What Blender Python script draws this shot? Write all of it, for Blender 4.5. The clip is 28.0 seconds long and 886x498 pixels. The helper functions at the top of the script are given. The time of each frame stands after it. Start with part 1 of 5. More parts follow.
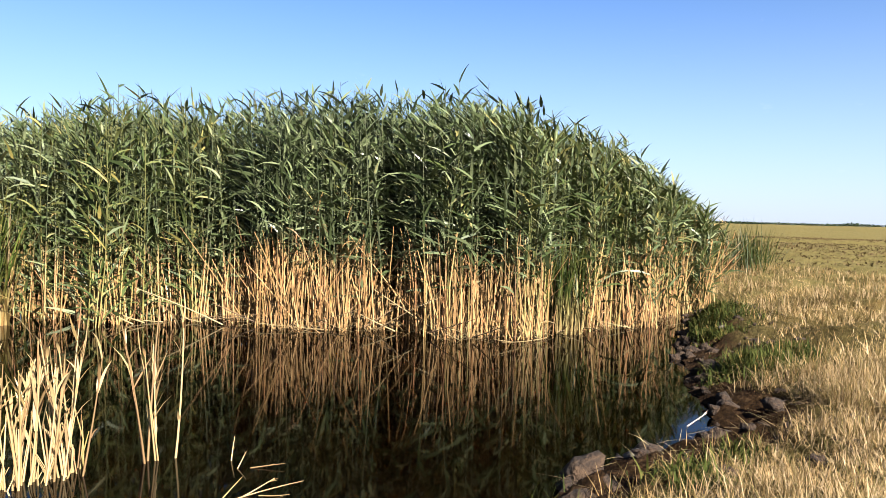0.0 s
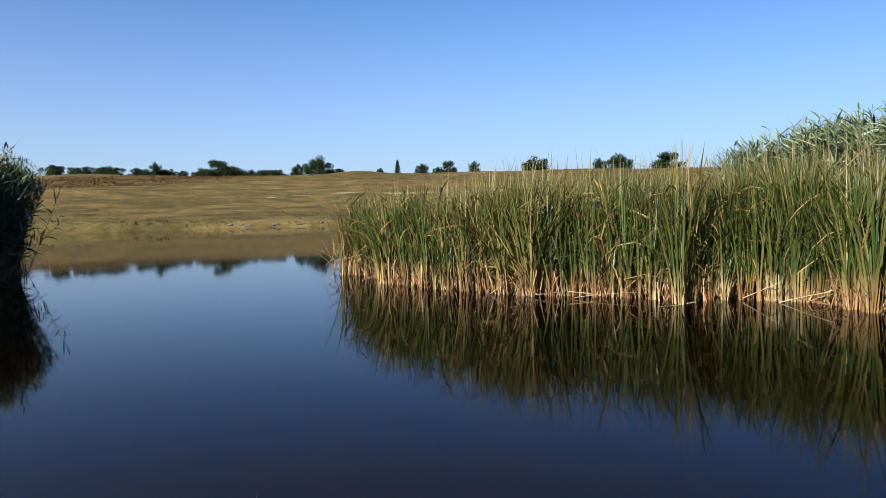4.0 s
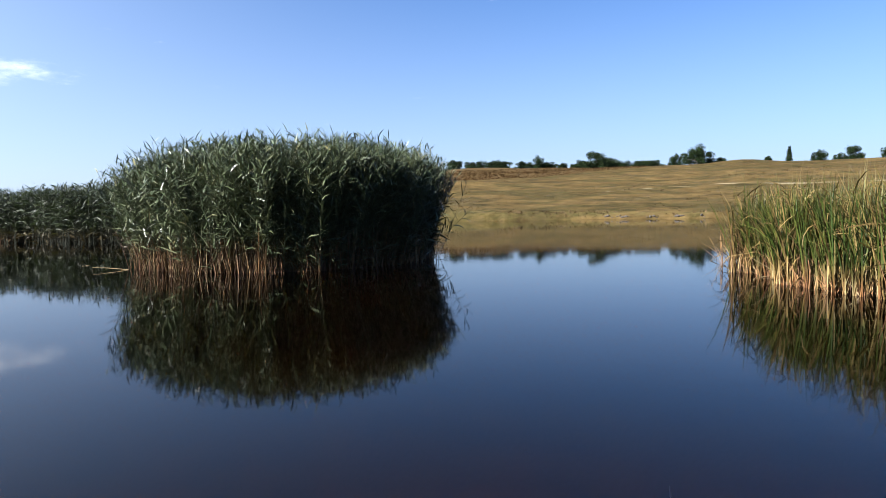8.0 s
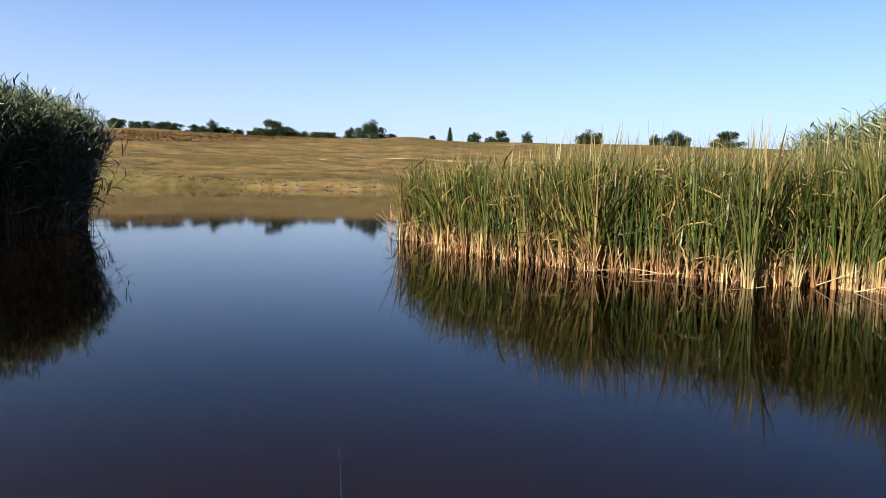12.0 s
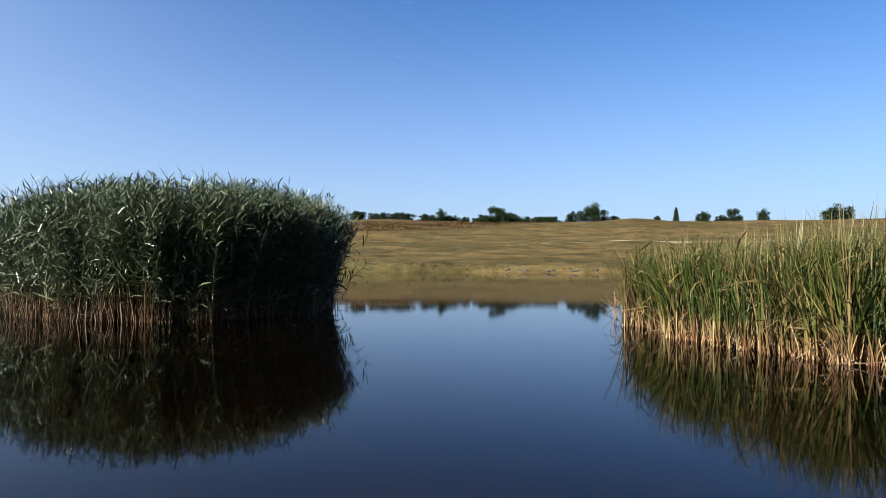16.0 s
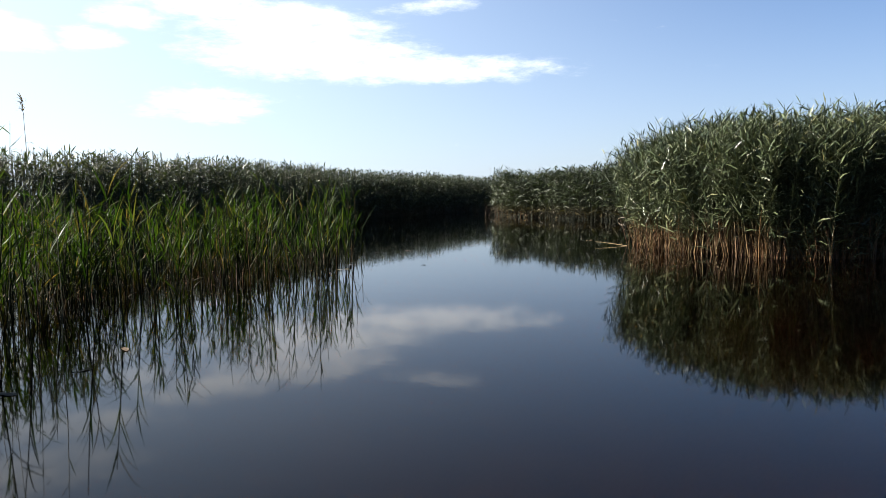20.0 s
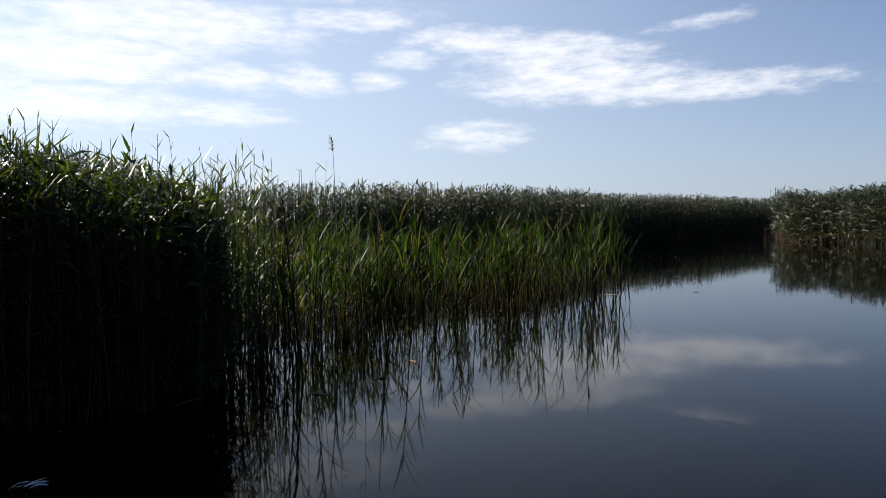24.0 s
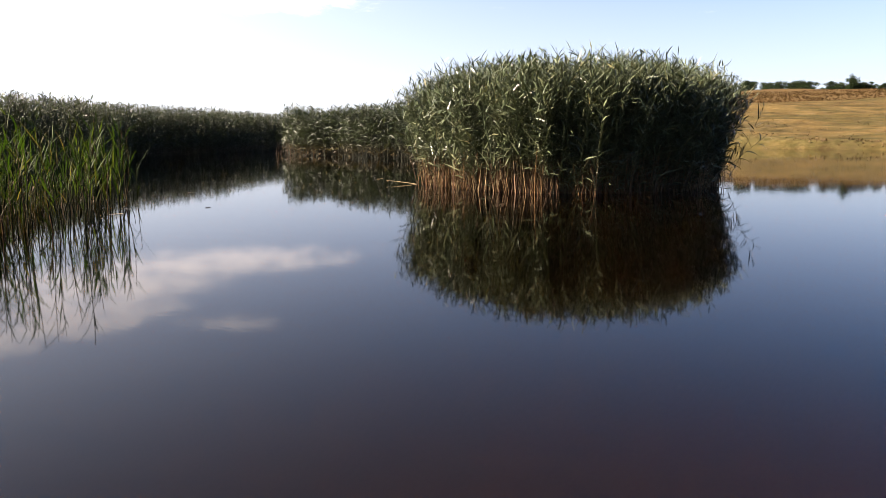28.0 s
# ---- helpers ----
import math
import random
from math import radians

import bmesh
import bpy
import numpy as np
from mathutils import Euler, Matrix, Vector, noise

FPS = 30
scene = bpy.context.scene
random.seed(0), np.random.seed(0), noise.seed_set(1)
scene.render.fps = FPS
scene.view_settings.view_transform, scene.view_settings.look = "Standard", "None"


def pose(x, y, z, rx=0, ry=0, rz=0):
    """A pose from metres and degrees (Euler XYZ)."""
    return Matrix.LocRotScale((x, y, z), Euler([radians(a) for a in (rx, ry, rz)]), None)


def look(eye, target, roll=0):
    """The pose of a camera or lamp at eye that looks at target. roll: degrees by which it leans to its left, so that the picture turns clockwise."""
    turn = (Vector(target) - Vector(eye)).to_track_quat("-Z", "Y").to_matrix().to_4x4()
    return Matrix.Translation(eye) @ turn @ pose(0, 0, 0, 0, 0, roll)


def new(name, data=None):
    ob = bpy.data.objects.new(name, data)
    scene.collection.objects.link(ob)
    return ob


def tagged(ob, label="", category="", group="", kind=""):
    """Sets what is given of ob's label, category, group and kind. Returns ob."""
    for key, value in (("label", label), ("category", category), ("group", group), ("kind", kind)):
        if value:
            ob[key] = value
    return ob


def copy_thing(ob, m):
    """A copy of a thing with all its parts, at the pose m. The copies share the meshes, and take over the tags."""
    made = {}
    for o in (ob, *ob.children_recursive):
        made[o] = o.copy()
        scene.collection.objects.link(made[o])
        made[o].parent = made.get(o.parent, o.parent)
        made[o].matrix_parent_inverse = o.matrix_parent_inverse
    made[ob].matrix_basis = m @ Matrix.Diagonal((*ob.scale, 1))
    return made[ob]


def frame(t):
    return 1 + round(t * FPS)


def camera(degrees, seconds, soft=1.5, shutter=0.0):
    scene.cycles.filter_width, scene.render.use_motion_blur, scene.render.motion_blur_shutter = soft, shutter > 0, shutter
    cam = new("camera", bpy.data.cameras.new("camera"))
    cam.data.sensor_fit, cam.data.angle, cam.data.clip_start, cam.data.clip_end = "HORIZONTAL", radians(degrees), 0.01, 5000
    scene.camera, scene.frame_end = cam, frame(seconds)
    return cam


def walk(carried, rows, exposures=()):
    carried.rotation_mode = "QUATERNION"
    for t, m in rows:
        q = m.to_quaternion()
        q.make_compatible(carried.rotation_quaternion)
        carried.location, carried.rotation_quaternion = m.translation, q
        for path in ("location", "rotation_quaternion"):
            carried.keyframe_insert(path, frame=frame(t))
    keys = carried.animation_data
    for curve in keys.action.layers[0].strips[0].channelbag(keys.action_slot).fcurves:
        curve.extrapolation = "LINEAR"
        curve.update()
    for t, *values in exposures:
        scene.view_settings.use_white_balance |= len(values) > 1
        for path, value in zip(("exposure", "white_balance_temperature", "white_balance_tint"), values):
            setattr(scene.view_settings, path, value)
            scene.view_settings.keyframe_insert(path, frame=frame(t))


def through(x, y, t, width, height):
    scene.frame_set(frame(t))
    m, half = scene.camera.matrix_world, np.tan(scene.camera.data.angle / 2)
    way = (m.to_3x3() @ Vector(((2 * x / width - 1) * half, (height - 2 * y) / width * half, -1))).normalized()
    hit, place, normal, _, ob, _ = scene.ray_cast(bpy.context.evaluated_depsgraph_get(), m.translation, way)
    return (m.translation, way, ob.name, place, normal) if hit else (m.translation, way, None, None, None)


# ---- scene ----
cam = camera(62.7, 28.0, 0.35)

PATH = [
    (0, (-0.035, 0.443, 1.597), (-0.319, 2.421, 1.514), 1.31),
    (0.5, (0.062, 0.527, 1.587), (-0.141, 2.516, 1.553), 0.79),
    (1, (-0.043, 0.486, 1.605), (-0.264, 2.471, 1.708), 1.54),
    (1.5, (-0.111, 0.362, 1.618), (-0.755, 2.252, 1.728), 0.13),
    (2, (-0.299, 0.256, 1.664), (-1.401, 1.925, 1.679), -0.76),
    (2.5, (-0.394, 0.150, 1.584), (-1.957, 1.398, 1.565), -0.59),
    (2.6, (-0.421, 0.137, 1.594), (-2.054, 1.292, 1.561), -0.45),
    (3, (-0.392, 0.163, 1.578), (-2.228, 0.955, 1.548), -0.12),
    (3.5, (-0.369, 0.195, 1.573), (-2.287, 0.745, 1.446), -1.40),
    (5.5, (-0.579, 0.000, 1.614), (-2.539, 0.395, 1.592), -1.16),
    (6, (-0.518, -0.007, 1.618), (-2.511, 0.159, 1.615), -1.97),
    (6.5, (-0.474, -0.021, 1.635), (-2.473, -0.028, 1.576), -2.84),
    (7, (-0.403, -0.040, 1.631), (-2.394, -0.222, 1.593), -3.04),
    (7.5, (-0.312, -0.060, 1.637), (-2.296, -0.307, 1.591), -2.47),
    (8, (-0.261, -0.099, 1.643), (-2.200, -0.575, 1.523), -1.36),
    (8.5, (-0.252, -0.097, 1.581), (-2.175, -0.562, 1.288), -1.10),
    (9, (-0.220, -0.139, 1.579), (-2.108, -0.658, 1.168), -0.41),
    (9.5, (-0.207, -0.163, 1.567), (-2.066, -0.740, 1.105), 0.43),
    (10, (-0.205, -0.176, 1.553), (-2.056, -0.750, 1.061), 1.10),
    (10.5, (-0.183, -0.185, 1.554), (-1.994, -0.805, 0.975), 0.07),
    (11, (-0.218, -0.179, 1.557), (-2.068, -0.756, 1.060), 0.15),
    (11.5, (-0.470, -0.109, 1.572), (-2.441, -0.192, 1.240), 1.05),
    (12, (-0.532, -0.069, 1.561), (-2.483, 0.322, 1.356), 1.08),
    (12.5, (-0.574, -0.078, 1.560), (-2.509, 0.408, 1.415), 1.06),
    (14.5, (-0.564, 0.025, 1.601), (-2.537, 0.354, 1.578), 0.17),
    (15, (-0.574, -0.003, 1.613), (-2.562, 0.215, 1.602), 0.36),
    (15.5, (-0.522, -0.064, 1.622), (-2.521, -0.104, 1.623), -0.38),
    (16, (-0.455, -0.083, 1.621), (-2.444, -0.295, 1.639), -0.09),
    (16.5, (-0.466, -0.132, 1.613), (-2.432, -0.499, 1.640), -0.01),
    (17, (-0.433, -0.141, 1.626), (-2.340, -0.743, 1.607), -0.56),
    (17.5, (-0.344, -0.175, 1.622), (-2.138, -1.058, 1.602), -1.54),
    (18, (-0.288, -0.196, 1.600), (-1.923, -1.345, 1.529), -1.62),
    (18.5, (-0.274, -0.266, 1.577), (-1.757, -1.602, 1.455), -3.00),
    (19, (-0.259, -0.278, 1.582), (-1.640, -1.722, 1.479), -2.70),
    (19.5, (-0.236, -0.218, 1.581), (-1.521, -1.743, 1.423), -2.60),
    (20, (-0.245, -0.307, 1.578), (-1.499, -1.858, 1.432), -0.64),
    (20.5, (-0.232, -0.289, 1.585), (-1.441, -1.876, 1.451), -0.13),
    (22.5, (-0.177, -0.376, 1.547), (-1.275, -2.048, 1.552), -0.26),
    (23, (-0.112, -0.267, 1.574), (-0.920, -2.096, 1.525), -1.44),
    (23.5, (-0.088, -0.223, 1.587), (-0.736, -2.114, 1.529), -1.60),
    (24, (-0.078, -0.209, 1.583), (-0.712, -2.104, 1.517), -1.20),
    (24.5, (-0.082, -0.328, 1.580), (-0.801, -2.194, 1.551), -1.88),
    (25, (-0.184, -0.143, 1.639), (-1.130, -1.903, 1.549), -1.51),
    (25.5, (-0.232, -0.200, 1.614), (-1.407, -1.814, 1.487), -1.45),
    (26, (-0.256, -0.205, 1.619), (-1.550, -1.718, 1.425), -1.35),
    (26.5, (-0.291, -0.215, 1.623), (-1.722, -1.587, 1.360), -1.42),
    (27, (-0.331, -0.242, 1.608), (-1.926, -1.412, 1.313), -1.20),
    (27.5, (-0.321, -0.231, 1.608), (-1.898, -1.413, 1.267), -0.58),
    (28, (-0.333, -0.228, 1.604), (-1.949, -1.362, 1.286), -0.27),
]
EXPOSURES = [  # seconds, stops, kelvin, tint
    (0.0, 3.13, 6500, 10), (1.0, 2.73, 6250, 10), (2.0, 2.53, 5950, 7), (3.0, 2.58, 5900, 7), (6.0, 2.58, 5850, 7), (8.0, 2.88, 5900, 10), (9.0, 3.84, 6300, 10),
    (10.0, 4.24, 6480, 10), (10.5, 4.39, 6480, 10), (11.0, 4.34, 6480, 10), (12.0, 2.92, 6450, 12), (13.0, 2.63, 5850, 7), (16.0, 2.63, 5850, 7), (17.0, 2.73, 5900, 7),
    (18.0, 2.82, 6300, 9), (19.0, 2.77, 6500, 9), (20.0, 2.79, 6520, 7), (20.5, 2.72, 6520, 7),
    (22.5, 2.17, 6600, 11), (24.0, 2.18, 6450, 10), (25.0, 2.06, 6300, 8), (26.0, 2.38, 6450, 9), (27.0, 3.14, 7200, 17), (28.0, 3.32, 7400, 19)]
walk(cam, [(t, look(eye, target, roll)) for t, eye, target, roll in PATH], EXPOSURES)

# ---- light: low sun from the south-east, clear sky with thin clouds in the south ----
SUN_YAW, SUN_EL = 219.0, 31.0


def heading(yaw, el=0.0):
    """Unit vector for a yaw (degrees to the left of +y) and an elevation."""
    a, e = radians(yaw), radians(el)
    return Vector((-math.sin(a) * math.cos(e), math.cos(a) * math.cos(e), math.sin(e)))


sun_data = bpy.data.lights.new("sun", "SUN")
sun_data.energy, sun_data.angle, sun_data.color = 5.0, radians(0.8), (1.0, 0.93, 0.82)
sun = new("sun", sun_data)
sun.matrix_world = look(heading(SUN_YAW, SUN_EL) * 50, (0, 0, 0))

SKY_TINT = (0.25, 0.35, 0.472, 1)  # clear dry air, deep blue
LONG_CLOUD = [  # yaw, elevation, half width, half height, slope, weight
    (144.0, 9.8, 11.0, 1.1, 0.02, 1.0), (151.0, 10.8, 8.0, 1.8, 0.0, 1.1), (153.0, 12.9, 7.0, 1.6, 0.08, 1.1),
    (158.5, 13.9, 5.5, 1.1, 0.1, 1.0), (142.0, 14.2, 5.0, 0.7, -0.1, 0.3), (164.0, 12.8, 2.4, 0.8, 0.0, 0.9),
]
SMALL_CLOUDS = [
    (171.6, 11.2, 3.0, 1.1, 0.1, 0.9), (166.5, 11.1, 2.2, 0.8, 0.0, 0.8), (158.8, 6.9, 4.6, 1.3, 0.0, 0.75),
    (177.5, 11.3, 3.8, 1.2, 0.1, 0.9), (182.0, 14.8, 11.0, 1.9, 0.0, 1.1), (188.0, 12.2, 9.5, 2.2, 0.0, 1.1),
    (189.0, 9.0, 9.5, 1.6, 0.0, 1.0), (178.0, 8.6, 5.0, 1.0, 0.05, 0.8), (168.0, 15.6, 6.5, 0.9, 0.0, 0.8),
    (203.0, 12.0, 11.0, 3.6, 0.0, 0.9), (176.0, 19.0, 12.0, 1.8, 0.1, 0.8),
]


def build_world():
    world = bpy.data.worlds.new("sky")
    scene.world = world
    world.use_nodes = True
    nt = world.node_tree
    nt.nodes.clear()
    link = nt.links.new

    def math_node(op, a, b=None, c=None):
        n = nt.nodes.new("ShaderNodeMath")
        n.operation = op
        for i, v in enumerate((a, b, c)):
            if v is None:
                continue
            if isinstance(v, (int, float)):
                n.inputs[i].default_value = v
            else:
                link(v, n.inputs[i])
        return n.outputs[0]

    sky = nt.nodes.new("ShaderNodeTexSky")
    sky.sky_type = "NISHITA"
    sky.sun_disc = False
    sky.sun_elevation, sky.sun_rotation = radians(SUN_EL), radians(360 - SUN_YAW)
    sky.air_density, sky.dust_density, sky.ozone_density = 1.0, 1.2, 4.0
    coord = nt.nodes.new("ShaderNodeTexCoord")

    def dot(v):
        n = nt.nodes.new("ShaderNodeVectorMath")
        n.operation = "DOT_PRODUCT"
        link(coord.outputs["Generated"], n.inputs[0])
        n.inputs[1].default_value = v
        return n.outputs["Value"]

    mid = 165.0
    az = math_node("DEGREES", math_node("ARCTAN2", dot(heading(mid + 90)), dot(heading(mid))))
    el = math_node("DEGREES", math_node("ARCSINE", dot((0, 0, 1))))
    flat = nt.nodes.new("ShaderNodeCombineXYZ")
    link(math_node("MULTIPLY", az, 0.22), flat.inputs[0])
    link(math_node("MULTIPLY", el, 0.75), flat.inputs[1])
    wob = nt.nodes.new("ShaderNodeTexNoise")
    wob.inputs["Scale"].default_value, wob.inputs["Detail"].default_value, wob.inputs["Roughness"].default_value = 1.5, 9.0, 0.66
    link(flat.outputs[0], wob.inputs["Vector"])
    grain = math_node("MULTIPLY", math_node("SUBTRACT", wob.outputs["Fac"], 0.5), 3.8)
    best = None
    for yaw, e, w, h, slope, weight in LONG_CLOUD + SMALL_CLOUDS:
        da = math_node("SUBTRACT", az, yaw - mid)
        u = math_node("MULTIPLY", da, 1 / w)
        de = math_node("SUBTRACT", math_node("MULTIPLY_ADD", da, -slope, el), e)
        v = math_node("MULTIPLY", de, 1 / h)
        d = math_node("MULTIPLY_ADD", u, u, math_node("MULTIPLY", v, v))
        m = math_node("SUBTRACT", weight, d)
        best = m if best is None else math_node("MAXIMUM", best, m)
    best = math_node("MAXIMUM", best, -1.2)
    ramp = nt.nodes.new("ShaderNodeMapRange")
    ramp.interpolation_type = "SMOOTHSTEP"
    ramp.inputs["From Min"].default_value, ramp.inputs["From Max"].default_value = -0.7, 1.95
    link(math_node("ADD", best, grain), ramp.inputs["Value"])
    cloud = nt.nodes.new("ShaderNodeMixRGB")
    cloud.blend_type = "MIX"
    link(math_node("MULTIPLY", ramp.outputs["Result"], 0.85), cloud.inputs["Fac"])
    tint = nt.nodes.new("ShaderNodeMixRGB")
    tint.blend_type = "MULTIPLY"
    tint.inputs["Fac"].default_value = 1.0
    link(sky.outputs["Color"], tint.inputs["Color1"])
    tint.inputs["Color2"].default_value = SKY_TINT
    # thin veil: pale along the horizon, whiter on the sun's side
    veil = tint.outputs["Color"]
    low = math_node("MAXIMUM", math_node("SUBTRACT", 1.0, math_node("MULTIPLY", math_node("ABSOLUTE", el), 1 / 24)), 0.0)
    sunside = math_node("MAXIMUM", math_node("MULTIPLY_ADD", dot(heading(SUN_YAW - 27, 14)), 0.78, 0.22), 0.0)
    thin = math_node("MINIMUM", math_node("MAXIMUM", math_node("SUBTRACT", 1.6, math_node("MULTIPLY", math_node("ABSOLUTE", el), 1 / 28)), 0.15), 1.0)
    for fac, col in ((math_node("MULTIPLY", math_node("POWER", low, 2.0), 0.55), (2.86, 3.05, 3.6, 1)),
                     (math_node("MULTIPLY", math_node("MULTIPLY", math_node("POWER", sunside, 3.0), thin), 0.52), (4.4, 4.8, 5.15, 1))):
        mx = nt.nodes.new("ShaderNodeMixRGB")
        mx.blend_type = "LIGHTEN"
        link(fac, mx.inputs["Fac"])
        link(veil, mx.inputs["Color1"])
        mx.inputs["Color2"].default_value = col
        veil = mx.outputs["Color"]
    link(veil, cloud.inputs["Color1"])
    cloud.inputs["Color2"].default_value = (5.25, 5.2, 5.3, 1)
    bg = nt.nodes.new("ShaderNodeBackground")
    link(cloud.outputs["Color"], bg.inputs["Color"])
    bg.inputs["Strength"].default_value = 0.05
    out = nt.nodes.new("ShaderNodeOutputWorld")
    link(bg.outputs[0], out.inputs["Surface"])


build_world()


# ---- materials ----
def material(name):
    mat = bpy.data.materials.new(name)
    mat.use_nodes = True
    nt = mat.node_tree
    nt.nodes.clear()
    out = nt.nodes.new("ShaderNodeOutputMaterial")
    bsdf = nt.nodes.new("ShaderNodeBsdfPrincipled")
    nt.links.new(bsdf.outputs[0], out.inputs["Surface"])
    return mat, nt, bsdf, out


def noise_tex(nt, scale, detail=3.0, rough=0.55, coords="Object", stretch=None):
    tc = nt.nodes.new("ShaderNodeTexCoord")
    vec = tc.outputs[coords]
    if stretch:
        mp = nt.nodes.new("ShaderNodeMapping")
        mp.inputs["Scale"].default_value = stretch
        nt.links.new(vec, mp.inputs["Vector"])
        vec = mp.outputs[0]
    n = nt.nodes.new("ShaderNodeTexNoise")
    n.inputs["Scale"].default_value, n.inputs["Detail"].default_value, n.inputs["Roughness"].default_value = scale, detail, rough
    nt.links.new(vec, n.inputs["Vector"])
    return n.outputs["Fac"]


def ramp_node(nt, fac, stops):
    r = nt.nodes.new("ShaderNodeValToRGB")
    el = r.color_ramp.elements
    while len(el) < len(stops):
        el.new(0.5)
    for e, (p, c) in zip(el, stops):
        e.position, e.color = p, (*c, 1)
    nt.links.new(fac, r.inputs["Fac"])
    return r.outputs["Color"]


def mix_node(nt, fac, a, b, mode="MIX"):
    n = nt.nodes.new("ShaderNodeMixRGB")
    n.blend_type = mode
    for sock, v in ((n.inputs["Fac"], fac), (n.inputs["Color1"], a), (n.inputs["Color2"], b)):
        if isinstance(v, (int, float)):
            sock.default_value = v
        elif isinstance(v, tuple):
            sock.default_value = (*v, 1)
        else:
            nt.links.new(v, sock)
    return n.outputs[0]


def range_node(nt, value, a, b, lo=0.0, hi=1.0):
    n = nt.nodes.new("ShaderNodeMapRange")
    n.inputs["From Min"].default_value, n.inputs["From Max"].default_value = a, b
    n.inputs["To Min"].default_value, n.inputs["To Max"].default_value = lo, hi
    nt.links.new(value, n.inputs["Value"])
    return n.outputs[0]


def bump_node(nt, bsdf, height, strength, distance):
    b = nt.nodes.new("ShaderNodeBump")
    b.inputs["Strength"].default_value, b.inputs["Distance"].default_value = strength, distance
    nt.links.new(height, b.inputs["Height"])
    nt.links.new(b.outputs[0], bsdf.inputs["Normal"])


def random_value(nt):
    """A number for each blade, and one for each plant."""
    g = nt.nodes.new("ShaderNodeNewGeometry")
    o = nt.nodes.new("ShaderNodeObjectInfo")
    m = nt.nodes.new("ShaderNodeMath")
    m.operation = "FRACT"
    a = nt.nodes.new("ShaderNodeMath")
    nt.links.new(g.outputs["Random Per Island"], a.inputs[0])
    nt.links.new(o.outputs["Random"], a.inputs[1])
    nt.links.new(a.outputs[0], m.inputs[0])
    return m.outputs[0]


def height_value(nt):
    tc = nt.nodes.new("ShaderNodeTexCoord")
    s = nt.nodes.new("ShaderNodeSeparateXYZ")
    nt.links.new(tc.outputs["Object"], s.inputs[0])
    return s.outputs["Z"]


def blade_material(name, stops, low=None, low_from=0.0, low_to=1.0, rough=0.55, through=0.35, tone=0.25, gloss=0.3, tips=None):
    """Leaf: colour by blade, towards the foot low's colours (dry, near-black on rushes), dry above the height of tips,
    with light that shines through.
    """
    mat, nt, bsdf, out = material(name)
    col = ramp_node(nt, random_value(nt), stops)
    if low:
        n = noise_tex(nt, 1.7, 2.0)
        h = nt.nodes.new("ShaderNodeMath")
        h.operation = "MULTIPLY_ADD"
        nt.links.new(n, h.inputs[0])
        h.inputs[1].default_value = 1.1 * (low_to - low_from)
        nt.links.new(height_value(nt), h.inputs[2])
        fac = range_node(nt, h.outputs[0], low_from + 0.5 * (low_to - low_from), low_to + 0.5 * (low_to - low_from), 1.0, 0.0)
        col = mix_node(nt, fac, col, ramp_node(nt, random_value(nt), low))
    if tips:
        start, full, tan = tips
        h = nt.nodes.new("ShaderNodeMath")
        h.operation = "MULTIPLY_ADD"
        nt.links.new(random_value(nt), h.inputs[0])
        h.inputs[1].default_value = -0.9
        nt.links.new(height_value(nt), h.inputs[2])
        col = mix_node(nt, range_node(nt, h.outputs[0], start - 0.45, full - 0.45, 0.0, 0.85), col, tan)
    patch = noise_tex(nt, 0.9, 3.0)
    col = mix_node(nt, 1.0, col, ramp_node(nt, patch, [(0.25, (1 - tone,) * 3), (0.75, (1 + tone * 0.4,) * 3)]), "MULTIPLY")
    fine = noise_tex(nt, 60.0, 2.0, stretch=(1, 1, 0.06))
    broad = noise_tex(nt, 0.02, 4.0, 0.6, stretch=(1.0, 0.35, 1.0))
    col = mix_node(nt, 1.0, col, ramp_node(nt, broad, [(0.32, (0.42, 0.5, 0.4)), (0.5, (0.85, 0.85, 0.8)), (0.62, (1.05, 0.98, 0.9)), (0.72, (0.75, 0.7, 0.65))]), "MULTIPLY")
    col = mix_node(nt, 1.0, col, ramp_node(nt, fine, [(0.3, (0.8,) * 3), (0.7, (1.0,) * 3)]), "MULTIPLY")
    nt.links.new(col, bsdf.inputs["Base Color"])
    bsdf.inputs["Roughness"].default_value = rough
    bsdf.inputs["Specular IOR Level"].default_value = gloss
    tr = nt.nodes.new("ShaderNodeBsdfTranslucent")
    nt.links.new(mix_node(nt, 1.0, col, (1.0, 1.05, 0.6), "MULTIPLY"), tr.inputs["Color"])
    mx = nt.nodes.new("ShaderNodeMixShader")
    mx.inputs["Fac"].default_value = through
    nt.links.new(bsdf.outputs[0], mx.inputs[1])
    nt.links.new(tr.outputs[0], mx.inputs[2])
    nt.links.new(mx.outputs[0], out.inputs["Surface"])
    return mat


STRAW = [(0.0, (0.107, 0.0487, 0.0178)), (0.3, (0.239, 0.133, 0.0556)), (0.65, (0.341, 0.21, 0.0978)), (0.85, (0.285, 0.128, 0.0578)), (1.0, (0.189, 0.123, 0.04))]
REED = [(0.0, (0.0278, 0.0401, 0.0153)), (0.4, (0.0556, 0.0717, 0.0322)), (0.75, (0.0989, 0.116, 0.0614)), (0.97, (0.133, 0.147, 0.0835)), (1.0, (0.165, 0.141, 0.0626))]
M_REED_LEAF = blade_material("reed_leaf", REED, rough=0.4, through=0.1)
# Leaf copy for the clump, its colours darkened to carry the shade there.
M_SHADE_LEAF = blade_material("shaded_reed_leaf", [(0.0, (0.0131, 0.0246, 0.0041)), (0.6, (0.0279, 0.0443, 0.0082)), (1.0, (0.0615, 0.0697, 0.0148))], rough=0.5, through=0.45, gloss=0.2)
